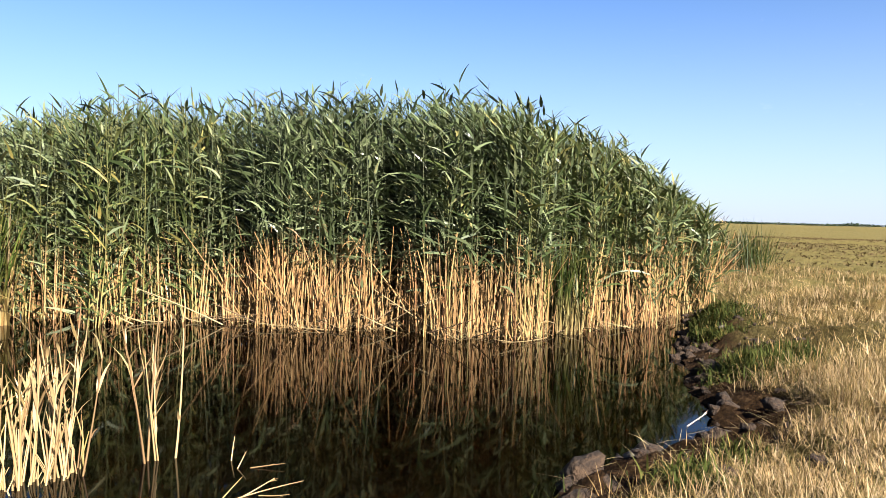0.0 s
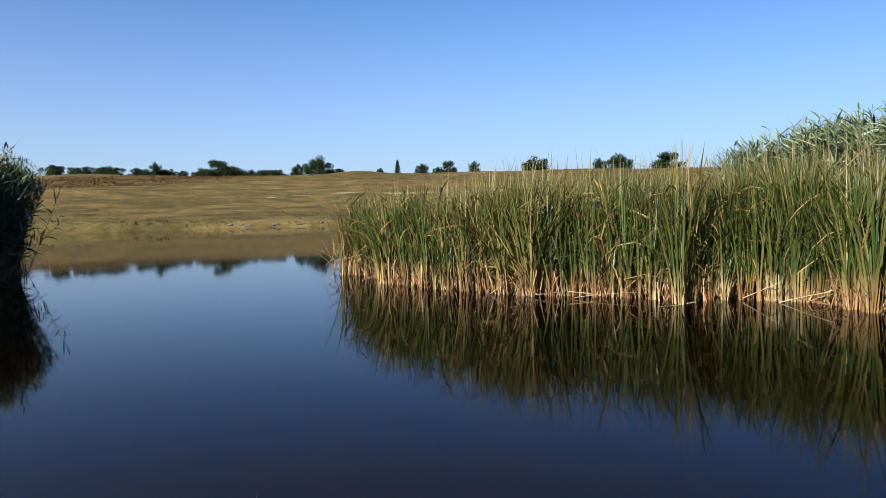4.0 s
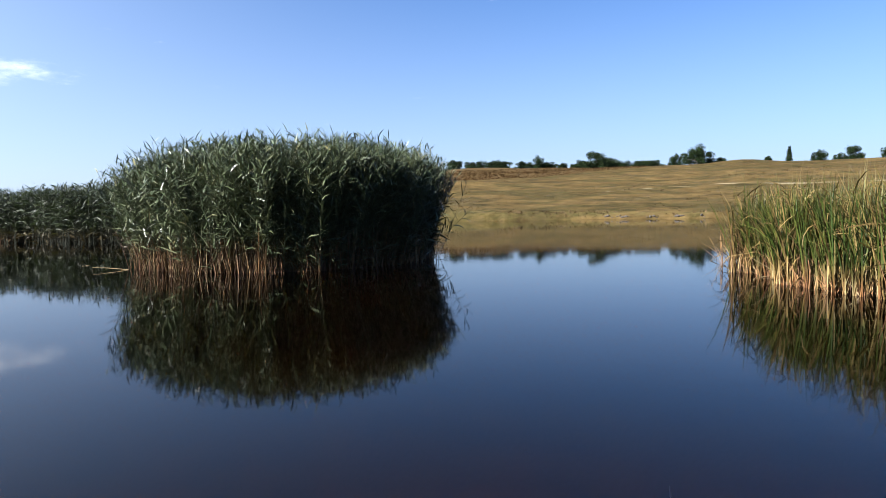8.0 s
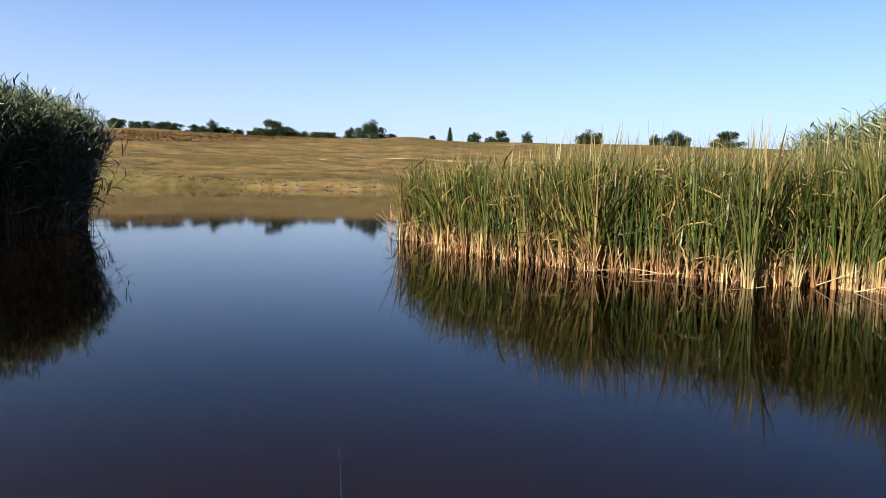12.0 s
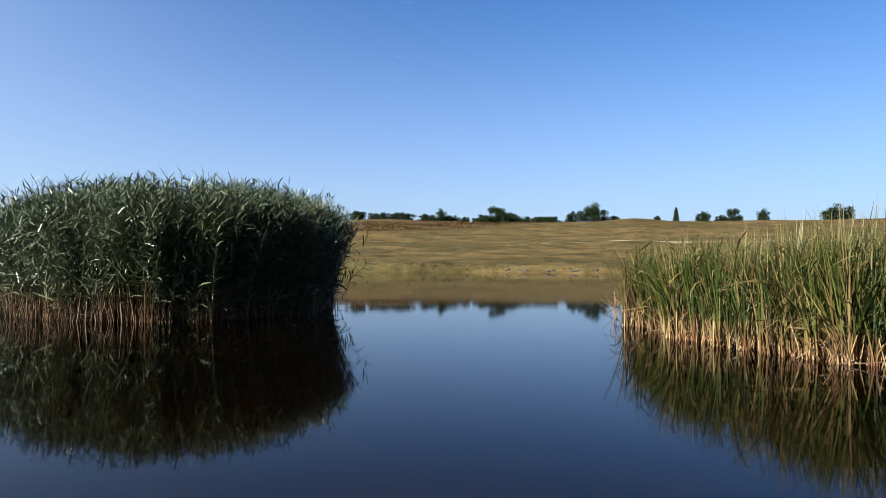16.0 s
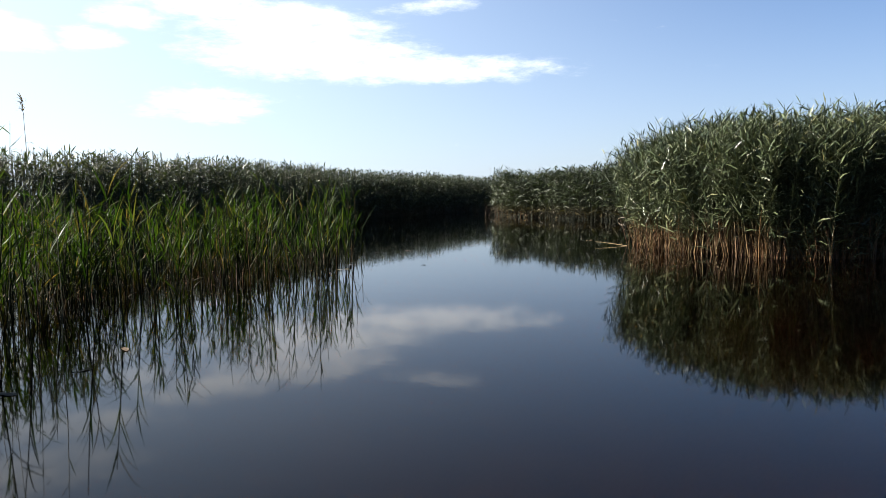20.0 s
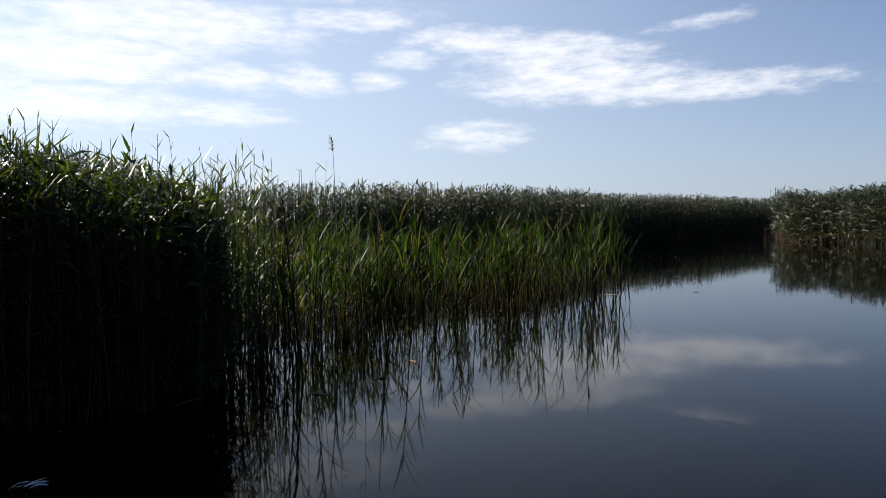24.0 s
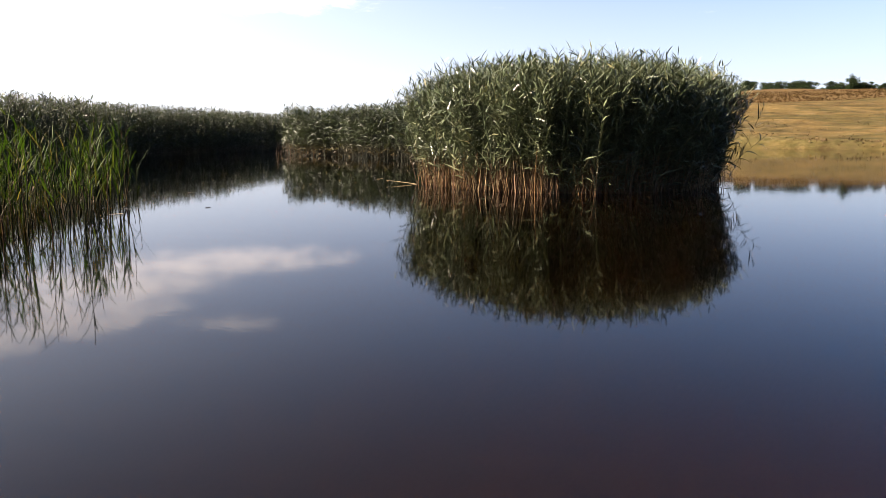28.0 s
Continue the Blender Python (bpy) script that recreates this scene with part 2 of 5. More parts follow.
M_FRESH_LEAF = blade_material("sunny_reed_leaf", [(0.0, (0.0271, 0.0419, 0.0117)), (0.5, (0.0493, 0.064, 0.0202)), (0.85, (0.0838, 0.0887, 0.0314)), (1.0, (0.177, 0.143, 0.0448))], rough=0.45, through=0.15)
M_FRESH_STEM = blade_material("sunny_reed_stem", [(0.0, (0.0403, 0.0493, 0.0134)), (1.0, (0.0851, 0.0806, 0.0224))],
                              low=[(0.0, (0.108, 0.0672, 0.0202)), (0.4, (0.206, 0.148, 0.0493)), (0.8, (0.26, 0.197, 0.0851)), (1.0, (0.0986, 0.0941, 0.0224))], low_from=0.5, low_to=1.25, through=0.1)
M_REED_STEM = blade_material("reed_stem", [(0.0, (0.0224, 0.0314, 0.0112)), (1.0, (0.0493, 0.0538, 0.0224))], low=STRAW, low_from=0.8, low_to=1.35, through=0.1)
M_ISLAND_STEM = blade_material("island_reed_stem", [(0.0, (0.0224, 0.0314, 0.0112)), (1.0, (0.0493, 0.0538, 0.0224))],
                               low=[(0.0, (0.0627, 0.0314, 0.0126)), (0.5, (0.134, 0.0739, 0.0314)), (1.0, (0.197, 0.139, 0.0717))], low_from=0.4, low_to=1.1, through=0.1)
# Stem copy with shade put into its colour: clump, spur, belt, lone reed.
M_SHADE_STEM = blade_material("shaded_reed_stem", [(0.0, (0.0134, 0.0179, 0.00672)), (1.0, (0.0314, 0.0314, 0.0126))], through=0.05)
M_ISLAND_LEAF = blade_material("island_reed_leaf", [(0.0, (0.0297, 0.0408, 0.0197)), (0.4, (0.0587, 0.0743, 0.037)), (0.75, (0.0998, 0.114, 0.064)), (0.95, (0.129, 0.135, 0.0763)), (1.0, (0.184, 0.153, 0.0739))], rough=0.36, through=0.06, gloss=0.36)
# Leaf colours darkened for a belt seen against the sun; shade in the colour.
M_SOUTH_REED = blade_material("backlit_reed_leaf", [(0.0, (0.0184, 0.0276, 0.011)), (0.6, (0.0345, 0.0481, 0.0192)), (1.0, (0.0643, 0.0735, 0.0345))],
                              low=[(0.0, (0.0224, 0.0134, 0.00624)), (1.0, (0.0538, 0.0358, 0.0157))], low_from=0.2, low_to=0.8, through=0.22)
M_STRAW = blade_material("dead_reed", STRAW, through=0.12, rough=0.6)
M_PALE_STRAW = blade_material("bleached_reed", [(t, (r * 0.92, g * 1.12, b * 1.3)) for t, (r, g, b) in STRAW], through=0.12, rough=0.6)
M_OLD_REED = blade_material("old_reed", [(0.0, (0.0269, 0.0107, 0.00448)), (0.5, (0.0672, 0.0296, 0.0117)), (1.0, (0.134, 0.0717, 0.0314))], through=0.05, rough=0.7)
M_RUST_REED = blade_material("rust_reed", [(0.0, (0.056, 0.0208, 0.008)), (0.5, (0.136, 0.06, 0.0224)), (1.0, (0.216, 0.12, 0.0496))], through=0.05, rough=0.65)
M_DEBRIS = blade_material("reed_litter", [(0.0, (0.0717, 0.0403, 0.0224)), (0.5, (0.179, 0.125, 0.0627)), (1.0, (0.246, 0.193, 0.108))], through=0.1, rough=0.7)
CAT = [(0.0, (0.00936, 0.0198, 0.00383)), (0.35, (0.0244, 0.0381, 0.00638)), (0.6, (0.0473, 0.0586, 0.0108)), (0.8, (0.0704, 0.0675, 0.0172)), (0.9, (0.1, 0.0771, 0.0255)), (1.0, (0.15, 0.11, 0.0427))]
M_CATTAIL = blade_material("cattail_leaf", CAT, low=[(0.0, (0.085, 0.032, 0.014)), (0.5, (0.165, 0.075, 0.03)), (0.8, (0.22, 0.14, 0.065)), (1.0, (0.27, 0.21, 0.12))], low_from=0.0, low_to=0.6, rough=0.5, through=0.12, gloss=0.12, tips=(1.75, 2.35, (0.13, 0.1, 0.05)))
M_CATTAIL_FAN = blade_material("young_cattail_leaf", [(0.0, (0.013, 0.0215, 0.00467)), (0.6, (0.0305, 0.0394, 0.00856)), (1.0, (0.0681, 0.061, 0.0179))],
                               low=[(0.0, (0.152, 0.0896, 0.0358)), (1.0, (0.287, 0.224, 0.116))], low_from=0.05, low_to=0.55, rough=0.45, through=0.15, gloss=0.14)
M_CATTAIL_DRY = blade_material("dry_cattail_leaf", [(0.0, (0.0493, 0.0323, 0.0106)), (0.5, (0.108, 0.0711, 0.0247)), (1.0, (0.179, 0.128, 0.0511))], rough=0.6, through=0.15, gloss=0.14)
# Blades turn near-black towards the foot, at the waterline.
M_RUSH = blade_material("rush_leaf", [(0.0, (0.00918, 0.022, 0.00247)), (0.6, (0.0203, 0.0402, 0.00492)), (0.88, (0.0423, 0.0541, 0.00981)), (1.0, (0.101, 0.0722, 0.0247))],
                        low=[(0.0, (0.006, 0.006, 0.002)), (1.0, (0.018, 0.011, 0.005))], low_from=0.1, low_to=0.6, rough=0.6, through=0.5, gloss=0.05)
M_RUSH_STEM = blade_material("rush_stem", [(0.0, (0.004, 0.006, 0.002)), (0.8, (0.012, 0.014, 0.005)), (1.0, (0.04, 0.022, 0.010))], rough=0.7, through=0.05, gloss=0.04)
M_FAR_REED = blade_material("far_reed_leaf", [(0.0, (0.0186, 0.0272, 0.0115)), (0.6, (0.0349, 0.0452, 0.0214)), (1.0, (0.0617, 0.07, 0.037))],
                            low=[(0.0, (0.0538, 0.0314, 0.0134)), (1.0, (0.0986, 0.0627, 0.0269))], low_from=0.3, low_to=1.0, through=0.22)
M_DRY_GRASS = blade_material("dry_grass", [(0.0, (0.108, 0.0663, 0.0282)), (0.25, (0.088, 0.0753, 0.0282)), (0.35, (0.203, 0.126, 0.06)), (0.7, (0.297, 0.199, 0.113)), (1.0, (0.407, 0.296, 0.206))], rough=0.7, through=0.25, tone=0.5, gloss=0.06)
M_HILL_GRASS = blade_material("hill_grass", [(0.0, (0.0401, 0.0252, 0.0111)), (0.5, (0.0846, 0.0546, 0.0263)), (1.0, (0.134, 0.0921, 0.0551))], rough=0.8, through=0.2, tone=0.4, gloss=0.06)
M_GREEN_GRASS = blade_material("green_grass", [(0.0, (0.0154, 0.0221, 0.005)), (0.55, (0.0374, 0.046, 0.01)), (0.88, (0.0682, 0.0662, 0.018)), (1.0, (0.187, 0.12, 0.05))], rough=0.7, through=0.15, tone=0.4, gloss=0.05)
M_RUST_WEED = blade_material("rust_weed", [(0.0, (0.0309, 0.0179, 0.00758)), (0.6, (0.0514, 0.0305, 0.0121)), (1.0, (0.0754, 0.0502, 0.0207))], rough=0.8, through=0.15, gloss=0.06)
M_PLUME = blade_material("reed_plume", [(0.0, (0.0717, 0.0448, 0.0269)), (1.0, (0.134, 0.0896, 0.0538))], rough=0.8)
M_TREE_LEAF = blade_material("tree_leaf", [(0.0, (0.006, 0.012, 0.005)), (0.6, (0.012, 0.021, 0.008)), (1.0, (0.021, 0.028, 0.010))], rough=0.8, through=0.05, gloss=0.05)


def water_material():
    mat, nt, bsdf, out = material("pond_water")
    murk = ramp_node(nt, noise_tex(nt, 0.12, 2.0), [(0.3, (0.00088, 0.0004, 0.00012)), (0.7, (0.00118, 0.00055, 0.00018))])
    # Murk is brighter off the near bank: lightness by position, put into the colour
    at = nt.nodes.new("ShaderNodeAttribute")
    at.attribute_name = "murk_lift"
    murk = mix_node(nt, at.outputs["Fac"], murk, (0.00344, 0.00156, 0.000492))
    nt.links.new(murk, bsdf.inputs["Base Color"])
    bsdf.subsurface_method = "BURLEY"
    bsdf.inputs["Subsurface Weight"].default_value = 1.0
    bsdf.inputs["Subsurface Radius"].default_value = (1.0, 0.7, 0.4)
    bsdf.inputs["Subsurface Scale"].default_value = 0.35
    bsdf.inputs["Roughness"].default_value = 0.04
    bsdf.inputs["IOR"].default_value = 1.195
    calm = range_node(nt, noise_tex(nt, 0.16, 2.0), 0.45, 0.7, 0.12, 1.0)
    a = noise_tex(nt, 2.6, 2.0, stretch=(1.0, 0.5, 1.0))
    b = noise_tex(nt, 14.0, 1.0, stretch=(1.0, 0.35, 1.0))
    h = nt.nodes.new("ShaderNodeMath")
    h.operation = "MULTIPLY_ADD"
    nt.links.new(b, h.inputs[0])
    h.inputs[1].default_value = 0.22
    nt.links.new(a, h.inputs[2])
    m = nt.nodes.new("ShaderNodeMath")
    m.operation = "MULTIPLY"
    nt.links.new(h.outputs[0], m.inputs[0])
    nt.links.new(calm, m.inputs[1])
    bump_node(nt, bsdf, m.outputs[0], 0.5, 0.0036)
    return mat


def ground_material():
    mat, nt, bsdf, out = material("ground")
    wide = noise_tex(nt, 0.055, 7.0, 0.62, stretch=(1.0, 0.8, 1.0))
    near = noise_tex(nt, 0.9, 6.0, 0.65)
    fine = noise_tex(nt, 18.0, 4.0, 0.7)
    col = ramp_node(nt, wide, [(0.30, (0.0154, 0.0175, 0.00582)), (0.40, (0.0622, 0.0453, 0.0139)), (0.47, (0.0255, 0.0263, 0.00813)), (0.54, (0.0956, 0.0659, 0.0233)), (0.61, (0.0283, 0.0263, 0.00935)), (0.7, (0.0778, 0.0541, 0.0211))])
    col = mix_node(nt, 0.4, col, ramp_node(nt, near, [(0.3, (0.0179, 0.0158, 0.00614)), (0.5, (0.0587, 0.0419, 0.0172)), (0.7, (0.108, 0.0758, 0.0405))]))
    tuft = noise_tex(nt, 0.32, 5.0, 0.75)
    col = mix_node(nt, 1.0, col, ramp_node(nt, tuft, [(0.35, (0.55, 0.52, 0.5)), (0.65, (1.15, 1.12, 1.1))]), "MULTIPLY")
    col = mix_node(nt, 1.0, col, ramp_node(nt, fine, [(0.3, (0.6,) * 3), (0.7, (1.1,) * 3)]), "MULTIPLY")
    for attr, stops, scale in (("mud", [(0.3, (0.00374, 0.00187, 0.00106)), (0.48, (0.0113, 0.00618, 0.00298)), (0.6, (0.0215, 0.0121, 0.0059)), (0.75, (0.0403, 0.025, 0.0134))], 5.0),
                               ("rust", [(0.3, (0.0312, 0.0202, 0.00807)), (0.7, (0.0551, 0.036, 0.0154))], 1.2),
                               ("track", [(0.3, (0.11, 0.09, 0.056)), (0.7, (0.165, 0.138, 0.09))], 2.0),
                               ("green", [(0.3, (0.0432, 0.0371, 0.0125)), (0.7, (0.0867, 0.0691, 0.0262))], 1.5)):
        at = nt.nodes.new("ShaderNodeAttribute")
        at.attribute_name = attr
        edge = nt.nodes.new("ShaderNodeMath")
        edge.operation = "ADD"
        nt.links.new(at.outputs["Fac"], edge.inputs[0])
        nt.links.new(range_node(nt, noise_tex(nt, scale, 4.0, 0.65), 0.0, 1.0, -0.4, 0.4), edge.inputs[1])
        col = mix_node(nt, range_node(nt, edge.outputs[0], 0.35, 0.65), col, ramp_node(nt, noise_tex(nt, scale * 4, 4.0, 0.65), stops))
    nt.links.new(col, bsdf.inputs["Base Color"])
    bsdf.inputs["Roughness"].default_value = 0.95
    bsdf.inputs["Specular IOR Level"].default_value = 0.03
    bump_node(nt, bsdf, noise_tex(nt, 7.0, 6.0, 0.75), 1.0, 0.09)
    return mat


def plain_material(name, a, b, scale, rough, metal=0.0, bump=0.0, stretch=None, gloss=0.5):
    mat, nt, bsdf, out = material(name)
    n = noise_tex(nt, scale, 4.0, 0.6, stretch=stretch)
    nt.links.new(ramp_node(nt, n, [(0.3, a), (0.7, b)]), bsdf.inputs["Base Color"])
    bsdf.inputs["Roughness"].default_value, bsdf.inputs["Metallic"].default_value = rough, metal
    bsdf.inputs["Specular IOR Level"].default_value = gloss
    if bump:
        bump_node(nt, bsdf, n, 0.6, bump)
    return mat


M_WATER = water_material()
M_GROUND = ground_material()
M_MUD = plain_material("wet_mud", (0.00374, 0.00187, 0.00106), (0.0269, 0.0153, 0.00804), 2.4, 0.85, bump=0.2, gloss=0.2)
M_STONE = plain_material("pale_stone", (0.0224, 0.0193, 0.0162), (0.0515, 0.0448, 0.0394), 14.0, 0.8, bump=0.01, gloss=0.2)
M_BARK = plain_material("bark", (0.0224, 0.017, 0.0112), (0.0493, 0.0381, 0.0269), 6.0, 0.9, bump=0.02)
M_WOOD = plain_material("bleached_wood", (0.116, 0.0986, 0.0851), (0.202, 0.184, 0.161), 30.0, 0.75, stretch=(1, 1, 0.1))
M_CARBON = plain_material("carbon_rod", (0.0009, 0.0009, 0.001), (0.0017, 0.0017, 0.0018), 40.0, 0.42)
M_METAL = plain_material("rod_ring_metal", (0.028, 0.028, 0.0308), (0.0616, 0.0616, 0.0644), 60.0, 0.45, metal=1.0)
M_YELLOW = plain_material("yellow_plastic", (0.3472, 0.3696, 0.028), (0.4032, 0.42, 0.0504), 30.0, 0.4)
M_FOIL = plain_material("pale_litter", (0.467, 0.414, 0.381), (0.68, 0.629, 0.598), 40.0, 0.5)


# ---- mesh helpers ----
def mesh_from_quads(name, verts, quads, mats, index=None, smooth=True):
    me = bpy.data.meshes.new(name)
    verts, quads = np.asarray(verts, np.float32), np.asarray(quads, np.int32)
    me.vertices.add(len(verts))
    me.vertices.foreach_set("co", verts.ravel())
    me.loops.add(4 * len(quads))
    me.loops.foreach_set("vertex_index", quads.ravel())
    me.polygons.add(len(quads))
    me.polygons.foreach_set("loop_start", np.arange(len(quads), dtype=np.int32) * 4)
    for m in mats:
        me.materials.append(m)
    if index is not None:
        me.polygons.foreach_set("material_index", np.asarray(index, np.int32))
    me.polygons.foreach_set("use_smooth", np.full(len(quads), smooth))
    me.update(calc_edges=True)
    return me


class Quads:
    """Gathers blades and stems into one mesh."""

    def __init__(self):
        self.v, self.q, self.m, self.n = [], [], [], 0

    def add(self, verts, quads, mat):
        self.v.append(verts)
        self.q.append(quads + self.n)
        self.m.append(np.full(len(quads), mat))
        self.n += len(verts)

    def mesh(self, name, mats):
        return mesh_from_quads(name, np.concatenate(self.v), np.concatenate(self.q), mats, np.concatenate(self.m))


def blades(base, yaw, rise, droop, length, width, segs=3, twist=None, neck=0.55, taper=0.75):
    """Ribbons that start at base (n, 3), climb at rise (radians) and bend by droop over their length."""
    n = len(base)
    s = np.linspace(0, 1, segs + 1)
    mid = (s[:-1] + s[1:]) / 2
    ang = rise[:, None] - droop[:, None] * mid[None] ** 1.3
    step = (length / segs)[:, None]
    out = np.concatenate([np.zeros((n, 1)), np.cumsum(np.cos(ang) * step, 1)], 1)
    up = np.concatenate([np.zeros((n, 1)), np.cumsum(np.sin(ang) * step, 1)], 1)
    hx, hy = -np.sin(yaw), np.cos(yaw)
    pts = np.stack([base[:, 0, None] + hx[:, None] * out, base[:, 1, None] + hy[:, None] * out, base[:, 2, None] + up], -1)
    prof = np.where(s < 0.3, neck + (1 - neck) * s / 0.3, (1 - (s - 0.3) / 0.7) ** taper)
    prof[-1] = 0.06
    tw = np.zeros(n) if twist is None else twist
    side = np.stack([np.cos(yaw) * np.cos(tw), np.sin(yaw) * np.cos(tw), np.sin(tw)], -1)
    half = side[:, None, :] * (0.5 * width[:, None] * prof[None])[..., None]
    v = np.stack([pts - half, pts + half], 2).reshape(-1, 3)
    row = np.arange(segs)[None] * 2 + (np.arange(n) * (segs + 1) * 2)[:, None]
    q = np.stack([row, row + 1, row + 3, row + 2], -1).reshape(-1, 4)
    return v, q


def stems(base, top, bow, radius, segs=3, sides=3, taper=0.45):
    """Thin tapered stems from base to top, bowed sideways by bow (n, 2)."""
    n = len(base)
    s = np.linspace(0, 1, segs + 1)
    line = base[:, None] + (top - base)[:, None] * s[None, :, None]
    b = 4 * s * (1 - s)
    line[..., 0] += bow[:, 0, None] * b
    line[..., 1] += bow[:, 1, None] * b
    a = np.arange(sides) * 2 * math.pi / sides
    ring = np.stack([np.cos(a), np.sin(a), 0 * a], -1)
    r = radius[:, None] * (1 - (1 - taper) * s[None])
    v = (line[:, :, None] + ring[None, None] * r[:, :, None, None]).reshape(-1, 3)
    k = (np.arange(n) * (segs + 1) * sides)[:, None, None] + (np.arange(segs) * sides)[None, :, None]
    i, j = np.arange(sides)[None, None], ((np.arange(sides) + 1) % sides)[None, None]
    q = np.stack([k + i, k + j, k + sides + j, k + sides + i], -1).reshape(-1, 4)
    return v, q


def along(base, top, bow, s):
    p = base + (top - base) * s[:, None]
    b = 4 * s * (1 - s)
    p = p.copy()
    p[:, 0] += bow[:, 0] * b
    p[:, 1] += bow[:, 1] * b
    return p


def strip_points(rng, line, depth, count, front=0.5):
    """Places in a strip behind a front line; front below 1 crowds them towards the line. Gives places and depths."""
    line = np.array(line, float)
    seg = np.linalg.norm(np.diff(line, axis=0), axis=1)
    cum = np.concatenate([[0], np.cumsum(seg)])
    d = rng.random(count) * cum[-1]
    x, y = np.interp(d, cum, line[:, 0]), np.interp(d, cum, line[:, 1])
    way = np.diff(line, axis=0) / seg[:, None]
    corner = np.concatenate([way[:1], way[:-1] + way[1:], way[-1:]])
    corner /= np.linalg.norm(corner, axis=1, keepdims=True)
    tang = np.stack([np.interp(d, cum, corner[:, 0]), np.interp(d, cum, corner[:, 1])], -1)
    v = rng.random(count) ** (1 / front) if front < 1 else rng.random(count)
    v = v * depth
    jag = 0.22 * np.sin(d * 2.3) + 0.15 * np.sin(d * 5.1 + 1) + 0.12 * rng.standard_normal(count)
    return np.stack([x + tang[:, 1] * -(v + jag), y + tang[:, 0] * (v + jag)], -1), v, d / cum[-1]


def ring_points(rng, outline, count):
    """Places inside a closed outline, crowded towards its edge."""
    o = np.array(outline, float)
    c = o.mean(0)
    a = np.concatenate([o, o[:1]])
    seg = np.linalg.norm(np.diff(a, axis=0), axis=1)
    cum = np.concatenate([[0], np.cumsum(seg)])
    d = rng.random(count) * cum[-1]
    e = np.stack([np.interp(d, cum, a[:, 0]), np.interp(d, cum, a[:, 1])], -1)
    f = np.sqrt(rng.random(count) * 0.9 + 0.1) + 0.02 * rng.standard_normal(count)
    return c + (e - c) * f[:, None], 1 - f


def add_reeds(q, rng, place, height, leaves=11, leaf=0.46, wide=0.042, thick=0.011, first=0.42, lean=0.225, segs=3, wind=None, away=None, spill=0.0, climb=(12, 62), bend=(10, 90), joints=3):
    """Common reed: stem, alternate arching leaves on its upper part. away: outward way of each plant, spill: how far it leans out."""
    n = len(place)
    base = np.concatenate([place, np.full((n, 1), -0.08)], 1)
    la = rng.random(n) * 2 * math.pi
    amount = lean * (0.3 + rng.random(n)) * height * 0.35
    top = base + np.stack([np.cos(la) * amount, np.sin(la) * amount, height + 0.08], -1)
    bow = rng.standard_normal((n, 2)) * 0.04
    if away is not None:
        top[:, :2] += away * (spill * height * (0.6 + 0.8 * rng.random(n)))[:, None]
        bow = bow - away * (0.12 * spill * height)[:, None]
    v, f = stems(base, top, bow, thick * (0.75 + 0.5 * rng.random(n)), joints)
    q.add(v, f, 0)
    k = leaves
    low = np.clip(first + 0.07 * rng.standard_normal(n) + 0.075 * wave(place[:, 0], place[:, 1], 2.1, 3.0), 0.02, 0.7)[:, None]
    s = np.minimum((low + (1 - low) * (np.arange(k)[None] + rng.random((n, k)) * 0.8) / k).ravel(), 1.0)
    idx = np.repeat(np.arange(n), k)
    root = along(base[idx], top[idx], bow[idx], s)
    yaw = (rng.random(n)[:, None] * 6.28 + np.arange(k)[None] * math.pi + rng.standard_normal((n, k)) * 0.7).ravel()
    if wind is not None:
        yaw = np.where(rng.random(len(yaw)) < 0.35, wind + rng.standard_normal(len(yaw)) * 0.6, yaw)
    tip = np.clip((s - 0.8) / 0.2, 0, 1)
    size = leaf * (0.6 + 0.7 * rng.random(n * k)) * (1.0 - 0.4 * tip)
    rise = np.radians(rng.uniform(climb[0], climb[1], n * k) * (1 - tip) + rng.uniform(25, 70, n * k) * tip)
    droop = np.radians(rng.uniform(bend[0], bend[1], n * k) * (1 - 0.4 * tip))
    v, f = blades(root, yaw, rise, droop, size, wide * (0.6 + 0.7 * rng.random(n * k)), segs, rng.standard_normal(n * k) * 0.6)
    q.add(v, f, 1)


def add_straws(q, rng, place, height, mat, thick=0.009, lean=0.12):
    n = len(place)
    base = np.concatenate([place, np.full((n, 1), -0.05)], 1)
    la, am = rng.random(n) * 6.28, lean * height * np.abs(rng.standard_normal(n))
    top = base + np.stack([np.cos(la) * am, np.sin(la) * am, height], -1)
    v, f = stems(base, top, rng.standard_normal((n, 2)) * 0.03, thick * (0.6 + 0.9 * rng.random(n)), 2)
    q.add(v, f, mat)


def add_shreds(q, rng, place, lo, hi, mat):
    """Loose dry sheaths and broken leaves that hang on the lower stems."""
    n = len(place)
    base = np.concatenate([place + rng.standard_normal((n, 2)) * 0.03, rng.uniform(lo, hi, (n, 1))], 1)
    v, f = blades(base, rng.random(n) * 6.28, np.radians(rng.uniform(25, 85, n)), np.radians(rng.uniform(0, 130, n)), rng.uniform(0.1, 0.38, n), rng.uniform(0.01, 0.022, n), 3,
                  rng.standard_normal(n) * 0.5)
    q.add(v, f, mat)


